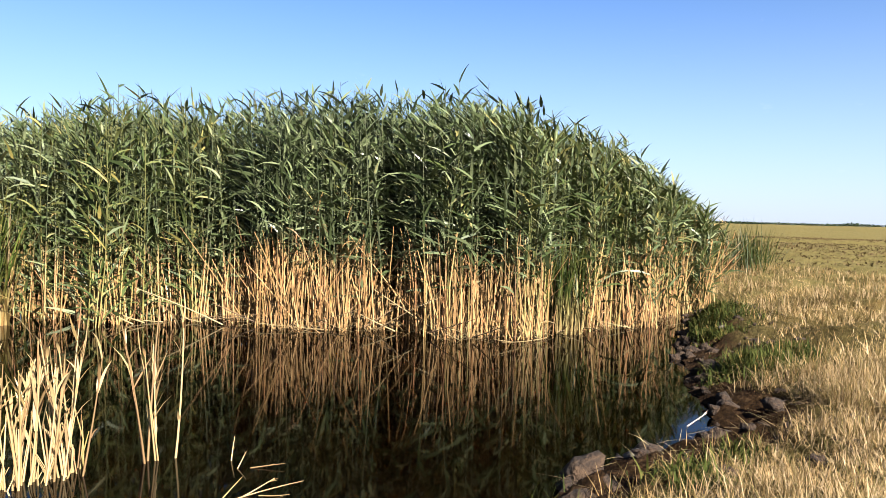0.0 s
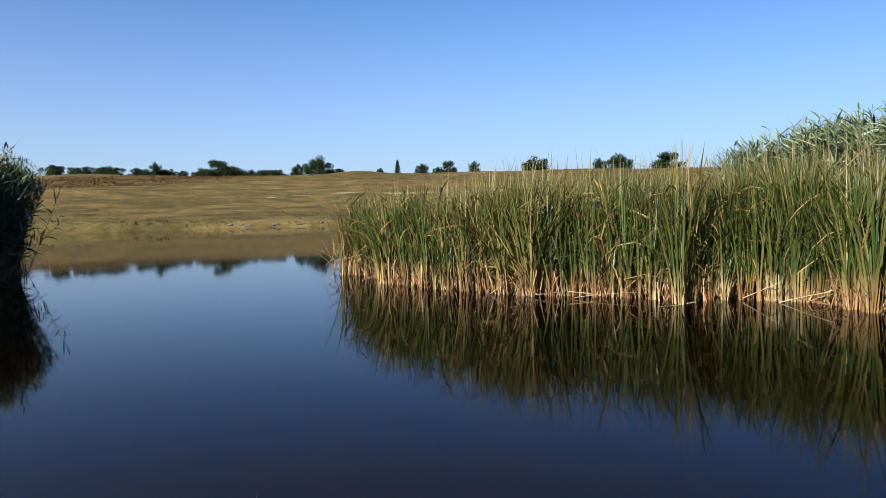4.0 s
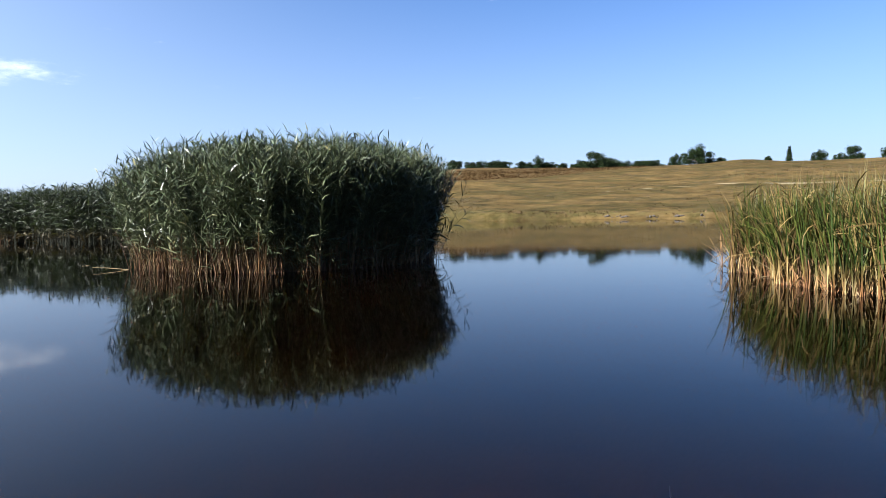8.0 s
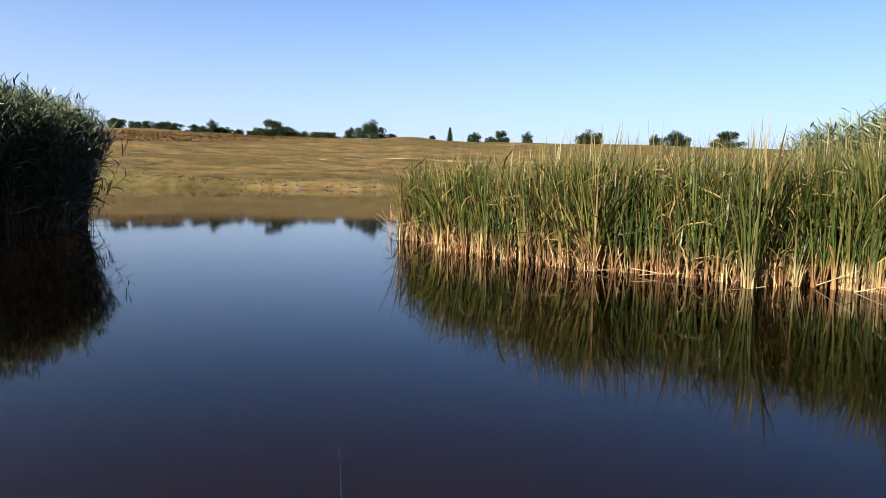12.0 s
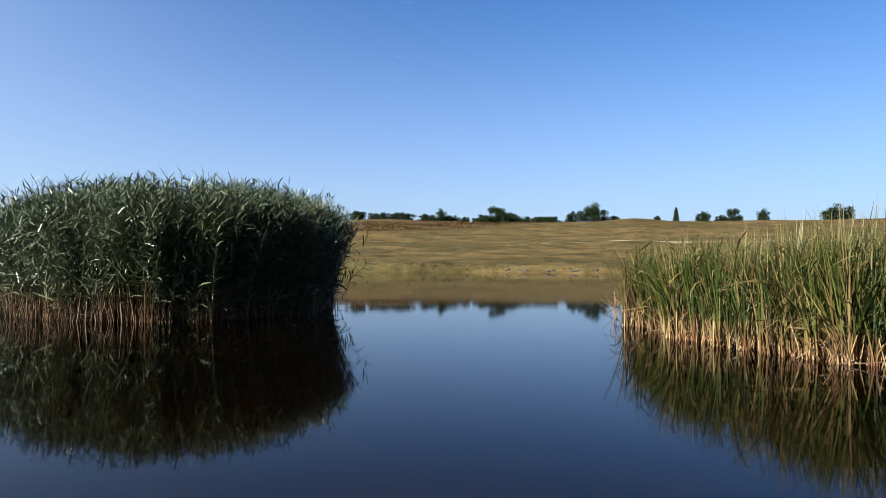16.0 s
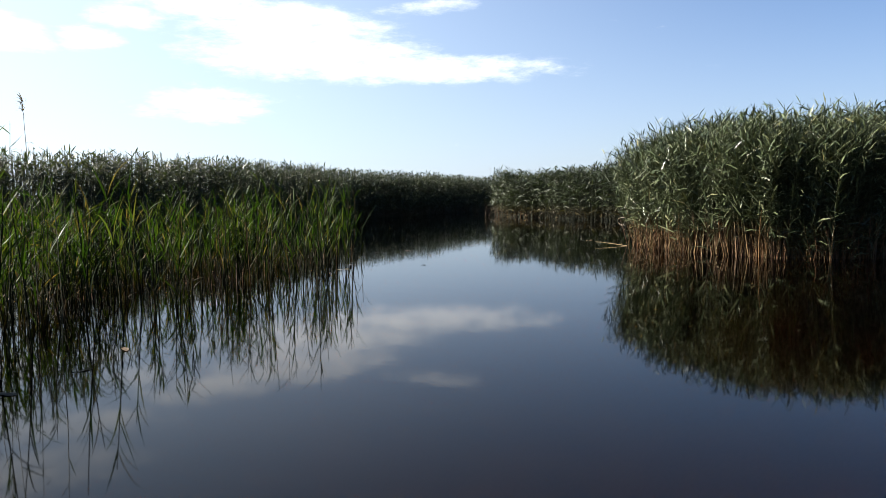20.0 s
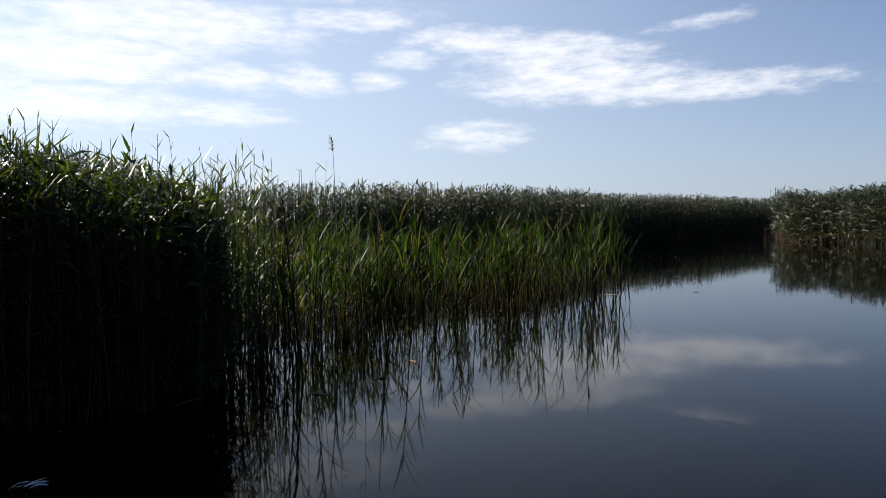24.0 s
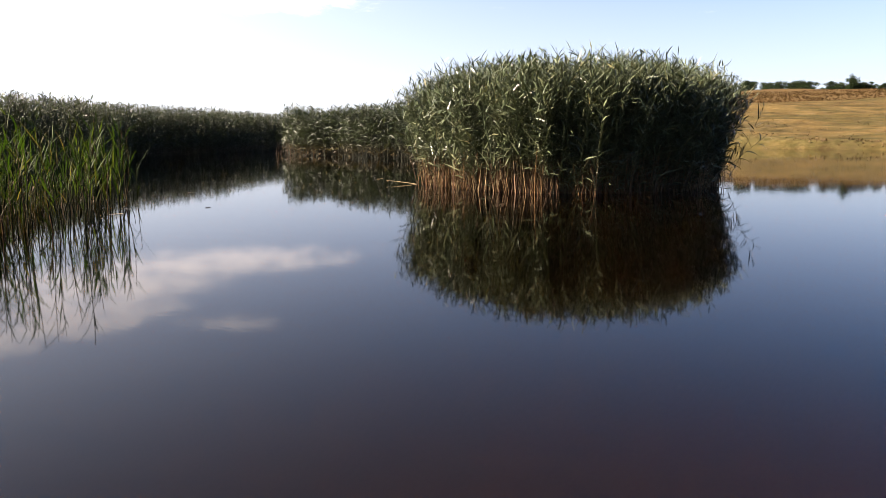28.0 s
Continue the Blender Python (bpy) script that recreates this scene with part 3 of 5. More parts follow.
def add_blade_plants(q, rng, place, height, mat, per=6, width=0.016, spread=0.10, droop=0.35, segs=4):
    """Cattail, rush or grass: long blades that rise from one foot."""
    n = len(place) * per
    foot = np.repeat(place, per, 0) + rng.standard_normal((n, 2)) * 0.03
    base = np.concatenate([foot, np.full((n, 1), -0.04)], 1)
    rise = np.radians(90) - np.abs(rng.standard_normal(n)) * spread
    ln = np.repeat(height, per) * (0.55 + 0.45 * rng.random(n) ** 0.45)
    dr = np.abs(rng.standard_normal(n)) * droop
    v, f = blades(base, rng.random(n) * 6.28, rise, dr, ln, width * (0.7 + 0.6 * rng.random(n)), segs, rng.standard_normal(n) * 0.3, neck=0.9, taper=0.45)
    q.add(v, f, mat)


def stuff(name, q, mats, label, category):
    return tagged(new(name, q.mesh(name, mats)), label, category, kind="stuff")


# ---- ground and water ----
POND = [(2.6, 14.2), (1.95, 10.9), (1.61, 9.2), (1.5, 8.4), (1.36, 7.45), (1.42, 6.7), (1.36, 6.1), (0.98, 5.68), (0.55, 5.42), (0.3, 5.1), (0.05, 4.6), (-0.5, 3.7), (-1.1, 2.6), (-1.55, 1.5),
        (-1.85, 0.2), (-2.0, -1.2), (-1.5, -2.7), (-0.2, -3.6), (1.8, -4.1), (4.5, -5.6), (9.0, -12.0), (12.0, -30.0), (5.0, -45.0), (-10.0, -50.0),
        (-30.0, -62.0), (-50.0, -66.0), (-66.0, -50.0), (-72.0, -25.0), (-70.0, -14.0), (-69.5, -4.0), (-66.0, 7.0), (-60.0, 20.0), (-45.0, 30.0),
        (-25.0, 26.0), (-10.0, 20.0), (0.0, 17.0)]


def shore_distance(x, y):
    """Distance to the water's edge: positive on land, negative in the pond."""
    p = np.array(POND)
    a, b = p, np.roll(p, -1, 0)
    best = np.full(np.shape(x), 1e9)
    inside = np.zeros(np.shape(x), bool)
    for (ax, ay), (bx, by) in zip(a, b):
        dx, dy = bx - ax, by - ay
        t = np.clip(((x - ax) * dx + (y - ay) * dy) / (dx * dx + dy * dy), 0, 1)
        best = np.minimum(best, np.hypot(x - ax - t * dx, y - ay - t * dy))
        inside ^= ((ay > y) != (by > y)) & (x < (y - ay) * dx / (dy if dy else 1e-9) + ax)
    return np.where(inside, -best, best)


RIDGE_YAW = [-180, -150, -30, 10, 40, 60, 74, 79, 81, 84, 95, 102, 120, 140, 160, 180]
RIDGE_Z = [1.0, 0.5, 0.5, 1.5, 6.0, 8.6, 8.8, 9.2, 9.8, 9.15, 9.3, 10.1, 7.0, 3.0, 2.0, 1.0]


def wave(x, y, f, seed):
    return (np.sin(x * f * 1.0 + seed) * np.cos(y * f * 1.13 + seed * 2.1) + 0.5 * np.sin(x * f * 2.3 + y * f * 1.7 + seed * 3.3)
            + 0.3 * np.sin(x * f * 4.1 - y * f * 3.7 + seed * 1.9))


def ground_z(x, y):
    x, y = np.asarray(x, float), np.asarray(y, float)
    r = np.hypot(x, y)
    d = shore_distance(x, y) + np.clip((r - 2.6) / 1.6, 0, 1) * (r < 22) * (0.05 * wave(x, y, 4.3, 2.5) + 0.03 * wave(x, y, 11.0, 0.7))
    yaw = np.degrees(np.arctan2(-x, y))
    hill = np.interp(yaw, RIDGE_YAW, RIDGE_Z)
    west = np.clip((r - 68) / 112, 0, 1)
    rise = hill * (0.75 * west + 0.25 * west * west * (3 - 2 * west))
    flat = np.clip(r - 25, 0, None) * 0.0026 * np.clip(1 - hill / 5, 0, 1)
    bank = 0.30 * (1 - np.exp(-np.clip(d, 0, None) / 1.1)) + 0.25 * np.clip((d - 1.0) / 6.0, 0, 1) * np.clip((70 - r) / 30, 0, 1)
    cut = 0.25 * np.clip(d / 0.8, 0, 1) * (r > 55)
    lumps = np.exp(-((d - 0.5) / 0.55) ** 2) * (r < 20) * 0.045 * np.abs(wave(x, y, 22.0, 7.0))
    away = np.clip((r - 2.6) / 1.6, 0, 1)
    rough = np.where(d > 0, np.clip(d / 0.5, 0, 1) * (0.012 * (0.4 + 2 * away * (y > 3)) * wave(x, y, 3.1, 1.0) + 0.02 * away * wave(x, y, 9.0, 2.0)), 0)
    mud = np.exp(-((d - 0.45) / 0.5) ** 2) * (r < 20) * (0.05 * wave(x, y, 7.3, 4.0) + 0.045 * wave(x, y, 15.0, 5.0))
    big = np.clip((r - 75) / 40, 0, 1) * 0.22 * wave(x, y, 0.09, 3.0)
    bed = np.clip(d * 0.35, -0.8, 0)
    hummocks = np.clip((r - 5) / 3, 0, 1) * np.clip((60 - r) / 30, 0, 1) * (y > 3) * np.clip((d - 0.5) / 1.2, 0, 1) * (0.05 * wave(x, y, 1.25, 4.4) + 0.035 * wave(x, y, 2.9, 1.7))
    mounds = 0.20 * np.exp(-((x - 2.5) ** 2 / 0.5 + (y - 11.4) ** 2 / 1.6)) + 0.11 * np.exp(-((x - 2.2) ** 2 / 0.25 + (y - 7.9) ** 2 / 0.4)) + 0.12 * np.exp(-((x - 3.6) ** 2 / 0.8 + (y - 9.6) ** 2 / 1.2))
    return np.where(d > 0, 0.015 + bank + cut + rise + flat + rough + away * (mud + lumps) + big + mounds * np.clip(d / 0.5, 0, 1) + hummocks, bed)


def build_ground():
    na, r = 380, [0.0, 0.3]
    while r[-1] < 4200:
        k = r[-1]
        r.append(k + (0.09 if k < 13 else 0.011 * k if k < 60 else 0.022 * k if k < 220 else 0.06 * k))
    r = np.array(r[1:])
    a = np.arange(na) * 2 * math.pi / na
    x, y = np.outer(r, -np.sin(a)), np.outer(r, np.cos(a))
    z = ground_z(x, y)
    v = np.stack([x, y, z], -1).reshape(-1, 3)
    i, j = np.meshgrid(np.arange(len(r) - 1), np.arange(na), indexing="ij")
    k = (j + 1) % na
    q = np.stack([i * na + j, i * na + k, (i + 1) * na + k, (i + 1) * na + j], -1).reshape(-1, 4)
    q = np.concatenate([q, np.stack([np.zeros(na // 2 - 1), np.arange(1, na - 1, 2), np.arange(2, na, 2), np.r_[np.arange(3, na, 2)]], -1).astype(int)[:, [0, 3, 2, 1]]])
    me = mesh_from_quads("ground", v, q, [M_GROUND])
    d = shore_distance(x, y)
    rr = np.hypot(x, y)
    yaw = np.degrees(np.arctan2(-x, y))
    mud = np.clip(1.05 - d / 1.05, 0, 1) * (rr < 30) + (d < 0.1) * (rr >= 30) * 0.5
    rust = np.clip((rr - np.interp(yaw, [86, 97, 102], [165, 132, 120])) / 8, 0, 1) * np.clip((205 - rr) / 8, 0, 1) * np.clip((yaw - 88) / 5, 0, 1) * (yaw < 125)
    line = np.interp(yaw, [82, 87, 91.5], [107, 103.4, 97])
    track = np.clip(0.75 + 0.35 * wave(x, y, 0.5, 3.0), 0, 1) * np.exp(-((rr - line) / 1.0) ** 2) * (yaw > 70) * (yaw < 91.5)
    green = np.clip(1.2 - np.abs(d - 1.5) / 2.5, 0, 1) * (rr > 55) * 0.42 + 0.75 * np.clip((rr - 9) / 9, 0, 1) * (rr < 400) * (np.abs(yaw + 12) < 40) + 0.7 * (rr >= 400) * (np.abs(yaw + 12) < 40)
    for name, val in (("mud", mud), ("rust", rust), ("track", track), ("green", green)):
        me.attributes.new(name, "FLOAT", "POINT").data.foreach_set("value", val.ravel().astype(np.float32))
    return tagged(new("ground", me), "dry grassy steppe ground with a muddy trampled pond edge", "ground", kind="structure")


ground = build_ground()


def build_water():
    bm = bmesh.new()
    bmesh.ops.create_grid(bm, x_segments=80, y_segments=90, size=0.5, matrix=Matrix.Translation((-30, -17.5, 0)) @ Matrix.Diagonal((110, 125, 1, 1)))
    me = bpy.data.meshes.new("water")
    bm.to_mesh(me)
    bm.free()
    me.materials.append(M_WATER)
    x, y = np.array([v.co.x for v in me.vertices]), np.array([v.co.y for v in me.vertices])
    # weight of the brighter murk colour, falling off from the near bank
    murk_lift = np.clip(1.2 - np.hypot(x + 2.8, y + 0.2) / 3.4, 0, 1)
    me.attributes.new("murk_lift", "FLOAT", "POINT").data.foreach_set("value", murk_lift.astype(np.float32))
    return tagged(new("water", me), "still murky brown pond water mirroring the sky", "water", kind="structure")


water = build_water()

# ---- reed beds, cattails and rushes ----
WIND = radians(100)
BED_FRONT = [(-8.2, 10.1), (-7.2, 10.2), (-6.3, 10.05), (-5.5, 10.5), (-4.1, 10.6), (-3.2, 10.4), (-2.3, 10.55), (-1.2, 10.25), (-0.2, 10.5), (0.46, 11.4), (1.3, 12.2), (2.0, 13.2), (3.0, 15.9), (4.2, 20.0)]
BACK_FRONT = [(-18.0, 13.2), (-16.6, 12.2), (-15.2, 12.4), (-13.0, 12.2), (-10.7, 11.9), (-8.5, 11.6), (-6.5, 11.6)]
CATTAIL_FRONT = [(-19.3, 3.4), (-17.6, 2.7), (-15.4, 3.0), (-13.5, 3.6), (-11.8, 4.9), (-10.9, 6.0), (-9.5, 7.8), (-8.3, 8.6), (-7.4, 9.4)]
ISLAND = [(-18.9, -13.9), (-17.7, -11.9), (-17.2, -10.5), (-17.2, -9.4), (-17.8, -8.1), (-18.9, -6.9), (-20.6, -6.1), (-22.7, -6.0), (-24.6, -7.6), (-24.8, -10.5), (-23.5, -13.4), (-21.0, -15.2)]
SPUR = [(-38.6, -41.5), (-36.8, -38.5), (-36.6, -35.0), (-34.8, -30.0), (-34.5, -24.0), (-36.0, -19.0), (-44.0, -19.0), (-47.0, -30.0), (-45.0, -42.0), (-41.0, -44.0)]
SOUTH_FRONT = [(-66.0, -52.0), (-52.0, -56.0), (-45.0, -53.0), (-38.0, -48.5), (-28.0, -44.5), (-21.0, -38.0), (-15.0, -34.0), (-8.2, -31.0), (-3.5, -31.8), (3.0, -31.0), (11.0, -28.0)]
RUSH_FRONT = [(-10.8, -17.0), (-9.4, -15.0), (-7.5, -12.9), (-6.2, -11.4), (-5.3, -12.0), (-4.5, -12.2), (-3.3, -10.6), (-2.4, -9.2), (-1.5, -8.4), (-0.8, -7.6)]
CLUMP = [(-0.25, -7.7), (0.3, -7.1), (1.4, -6.8), (2.8, -7.2), (4.5, -8.2), (6.0, -10.0), (5.5, -13.0), (3.0, -13.5), (1.0, -12.2), (-0.1, -9.6)]


def build_reed_bed():
    rng = np.random.default_rng(11)
    q = Quads()
    p, v, s = strip_points(rng, BED_FRONT, 4.5, 4800, 0.6)
    hgt = np.interp(p[:, 0], [-8, -6.5, -5, -1.5, 0.3, 1.3, 2.2, 3.2, 4.4], [3.1, 3.3, 3.4, 3.4, 3.15, 2.75, 2.4, 2.0, 1.3]) * (0.86 + 0.17 * rng.random(len(p)))
    hgt *= np.where(v < 0.3, 0.9, 1.0)
    first = np.interp(p[:, 0], [-5.5, -4.4, -1.0, 0.5, 2.0], [0.06, 0.36, 0.34, 0.27, 0.2])
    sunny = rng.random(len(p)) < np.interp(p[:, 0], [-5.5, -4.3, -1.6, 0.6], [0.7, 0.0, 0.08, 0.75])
    add_reeds(q, rng, p[~sunny], hgt[~sunny], leaves=15, wind=WIND, first=first[~sunny], thick=0.008, leaf=0.44, wide=0.047, climb=(12, 70), bend=(0, 60))
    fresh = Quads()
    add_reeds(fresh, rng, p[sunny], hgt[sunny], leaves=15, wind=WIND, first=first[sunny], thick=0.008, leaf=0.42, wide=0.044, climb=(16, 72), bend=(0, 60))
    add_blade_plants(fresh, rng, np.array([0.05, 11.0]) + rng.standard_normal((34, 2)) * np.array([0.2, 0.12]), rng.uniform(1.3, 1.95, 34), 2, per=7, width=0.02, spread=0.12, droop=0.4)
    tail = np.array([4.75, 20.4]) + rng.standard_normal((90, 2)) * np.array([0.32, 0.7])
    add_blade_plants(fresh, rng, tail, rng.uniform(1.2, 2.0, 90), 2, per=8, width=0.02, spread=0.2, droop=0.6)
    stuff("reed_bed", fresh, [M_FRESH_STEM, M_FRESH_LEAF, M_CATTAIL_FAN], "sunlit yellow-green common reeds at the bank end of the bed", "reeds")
    p, v, s = strip_points(rng, BED_FRONT, 1.6, 3600, 0.6)
    p = p[(p[:, 0] > -4.8) | (rng.random(len(p)) < 0.18)]
    add_straws(q, rng, p[::3], rng.uniform(0.3, 1.45, len(p[::3])), 2, thick=0.011, lean=0.5)
    add_straws(q, rng, np.delete(p, np.s_[::3], 0), rng.uniform(0.3, 1.6, len(p) - len(p[::3])), 2, thick=0.0115, lean=0.2)
    add_straws(q, rng, p[1::6] - np.array([[0.0, 0.15]]), rng.uniform(0.1, 0.45, len(p[1::6])), 2, thick=0.010, lean=1.3)
    add_shreds(q, rng, p, 0.25, 1.7, 2)
    # old stems behind; their dark brown also puts shade into the straw gaps
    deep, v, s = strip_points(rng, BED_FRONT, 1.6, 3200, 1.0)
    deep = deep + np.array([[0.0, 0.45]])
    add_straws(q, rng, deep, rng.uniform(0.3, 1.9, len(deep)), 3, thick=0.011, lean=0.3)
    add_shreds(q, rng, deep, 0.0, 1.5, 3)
    add_shreds(q, rng, p, 0.1, 1.2, 2)
    stuff("reed_bed", q, [M_REED_STEM, M_REED_LEAF, M_STRAW, M_OLD_REED], "tall green common reeds with dry straw-yellow lower stems along the bank", "reeds")
    q = Quads()
    p, v, s = strip_points(rng, BACK_FRONT, 4.0, 1900, 0.7)
    hgt = np.interp(p[:, 0], [-18, -16.6, -15.2, -12, -8], [2.3, 2.75, 3.15, 3.25, 3.2]) * (0.86 + 0.16 * rng.random(len(p)))
    add_reeds(q, rng, p, hgt, leaves=13, wind=WIND, leaf=0.5, wide=0.052, segs=2, climb=(12, 70), bend=(0, 60))
    stuff("reed_bed", q, [M_REED_STEM, M_REED_LEAF], "tall grey-green common reeds standing behind the cattails", "reeds")


def build_cattails():
    """Bunches of cattail shoots, drier towards the open end of the bed."""
    rng = np.random.default_rng(12)
    q = Quads()
    c, v, s = strip_points(rng, CATTAIL_FRONT, 2.6, 350, 0.85)
    per = rng.integers(3, 15, len(c))
    p = np.repeat(c, per, 0) + rng.standard_normal((per.sum(), 2)) * 0.055
    tall = np.repeat(rng.uniform(0.78, 1.06, len(c)), per)
    hgt = np.interp(p[:, 0], [-20, -18, -15, -11, -7, -5.5], [1.7, 2.2, 2.5, 2.78, 2.6, 2.45]) * tall * (0.86 + 0.14 * rng.random(len(p)))
    bunch = np.repeat(rng.random(len(c)), per)
    dry = 0.55 * bunch + 0.45 * rng.random(len(p)) < np.interp(p[:, 0], [-19, -15, -12, -8], [0.46, 0.38, 0.27, 0.14])
    fan = ~dry & (bunch > np.interp(p[:, 0], [-16, -12], [0.86, 0.7]))
    wet = ~dry & ~fan
    add_blade_plants(q, rng, p[wet], hgt[wet], 0, per=5, width=0.029, spread=0.13, droop=0.75)
    add_blade_plants(q, rng, p[fan], hgt[fan] * 0.92, 3, per=7, width=0.03, spread=0.15, droop=0.45)
    add_blade_plants(q, rng, p[dry], hgt[dry] * 0.97, 2, per=6, width=0.03, spread=0.2, droop=1.2)
    # dark brown straws behind the front, standing in for shade between bunches
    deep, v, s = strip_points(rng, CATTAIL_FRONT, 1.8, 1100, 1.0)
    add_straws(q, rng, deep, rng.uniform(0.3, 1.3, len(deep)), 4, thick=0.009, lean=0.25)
    # broken leaves that hang across the bed
    n = 2200
    p, v, s = strip_points(rng, CATTAIL_FRONT, 0.9, n, 0.7)
    base = np.concatenate([p, rng.uniform(0.1, 1.75, (n, 1))], 1)
    v, f = blades(base, rng.random(n) * 6.28, np.radians(rng.uniform(-20, 70, n)), np.radians(rng.uniform(10, 120, n)), rng.uniform(0.3, 0.95, n), rng.uniform(0.018, 0.034, n), 3, rng.standard_normal(n) * 0.5)
    q.add(v, f, 2)
    p, v, s = strip_points(rng, CATTAIL_FRONT, 0.6, 800, 0.7)
    add_straws(q, rng, p[::2], rng.uniform(0.1, 0.6, len(p[::2])) ** 1.3 + 0.1, 1, thick=0.013, lean=0.5)
    add_straws(q, rng, p[1::2], rng.uniform(0.1, 0.7, len(p[1::2])) ** 1.3 + 0.1, 5, thick=0.013, lean=0.5)
    stuff("cattail_bed", q, [M_CATTAIL, M_STRAW, M_CATTAIL_DRY, M_CATTAIL_FAN, M_OLD_REED, M_RUST_REED], "dense green cattail bed with pale dry bases in the water", "cattails")


def build_island():
    rng = np.random.default_rng(13)
    q = Quads()
    c, f = ring_points(rng, ISLAND, 820)
    per = rng.integers(3, 12, len(c))
    p, f = np.repeat(c, per, 0) + rng.standard_normal((per.sum(), 2)) * 0.13, np.repeat(f, per)
    tuft = np.repeat(rng.uniform(0.9, 1.07, len(c)), per)
    north = np.array([(-17.3, -9.0), (-18.1, -7.7), (-19.4, -6.6), (-20.8, -6.1), (-23.0, -6.1)])
    u = np.repeat(rng.random(220), 5) * 4 + rng.standard_normal(1100) * 0.05
    back = np.stack([np.interp(u, np.arange(5), north[:, 0]), np.interp(u, np.arange(5), north[:, 1]) - rng.random(1100) ** 2 * 1.3], -1)
    p, f, tuft = np.concatenate([p, back]), np.concatenate([f, rng.uniform(0.0, 0.15, 1100)]), np.concatenate([tuft, np.repeat(rng.uniform(0.92, 1.06, 220), 5)])
    hgt = (3.6 - 1.0 * np.exp(-f / 0.13)) * (0.87 + 0.16 * rng.random(len(p))) * tuft
    out = p - np.mean(ISLAND, 0)
    out = out / np.maximum(np.linalg.norm(out, axis=1, keepdims=True), 0.1) * np.exp(-f / 0.12)[:, None]
    add_reeds(q, rng, p, hgt, leaves=17, leaf=0.48, wide=0.045, thick=0.011, climb=(14, 72), bend=(0, 60), first=np.interp(p[:, 1], [-9.6, -8.2], [0.25, 0.03]) + 0.09 * wave(p[:, 0], p[:, 1], 1.3, 8.0), lean=0.3, away=out, spill=0.33, segs=2, joints=2)
    edge = p[f < 0.12]
    add_shreds(q, rng, edge, 0.15, 1.3, 2)
    add_straws(q, rng, edge, rng.uniform(0.3, 1.2, len(edge)), 2, 0.011, 0.25)
    add_straws(q, rng, edge + rng.standard_normal(edge.shape) * 0.12, rng.uniform(0.4, 1.25, len(edge)), 3, 0.014, 0.2)
    stuff("reed_island", q, [M_ISLAND_STEM, M_ISLAND_LEAF, M_DEBRIS, M_RUST_REED], "large dense island of common reeds standing in open water", "reeds")


def build_far_reeds():
    rng = np.random.default_rng(14)
    q = Quads()
    p, f = ring_points(rng, SPUR, 3000)
    add_reeds(q, rng, p, (3.3 + 0.22 * wave(p[:, 0], p[:, 1], 0.35, 2.0)) * (0.84 + 0.2 * rng.random(len(p))), leaves=11, leaf=0.6, wide=0.085, thick=0.014, first=0.12, segs=2, joints=1)
    p = np.array([(-38.2, -37.2)]) + rng.standard_normal((420, 2)) * np.array([0.5, 1.6])
    add_straws(q, rng, p, rng.uniform(0.4, 1.4, 420), 2, 0.016, 0.2)
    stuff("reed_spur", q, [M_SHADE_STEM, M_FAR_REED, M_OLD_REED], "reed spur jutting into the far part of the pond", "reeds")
    q = Quads()
    p, v, s = strip_points(rng, SOUTH_FRONT[::-1], 5.0, 9500, 0.7)
    add_reeds(q, rng, p, 3.55 * (0.78 + 0.24 * rng.random(len(p))), leaves=9, leaf=0.5, wide=0.08, thick=0.016, first=0.08, segs=2, joints=1)
    stuff("reed_bed", q, [M_SHADE_STEM, M_SOUTH_REED], "long backlit green reed belt closing off the pond", "reeds")


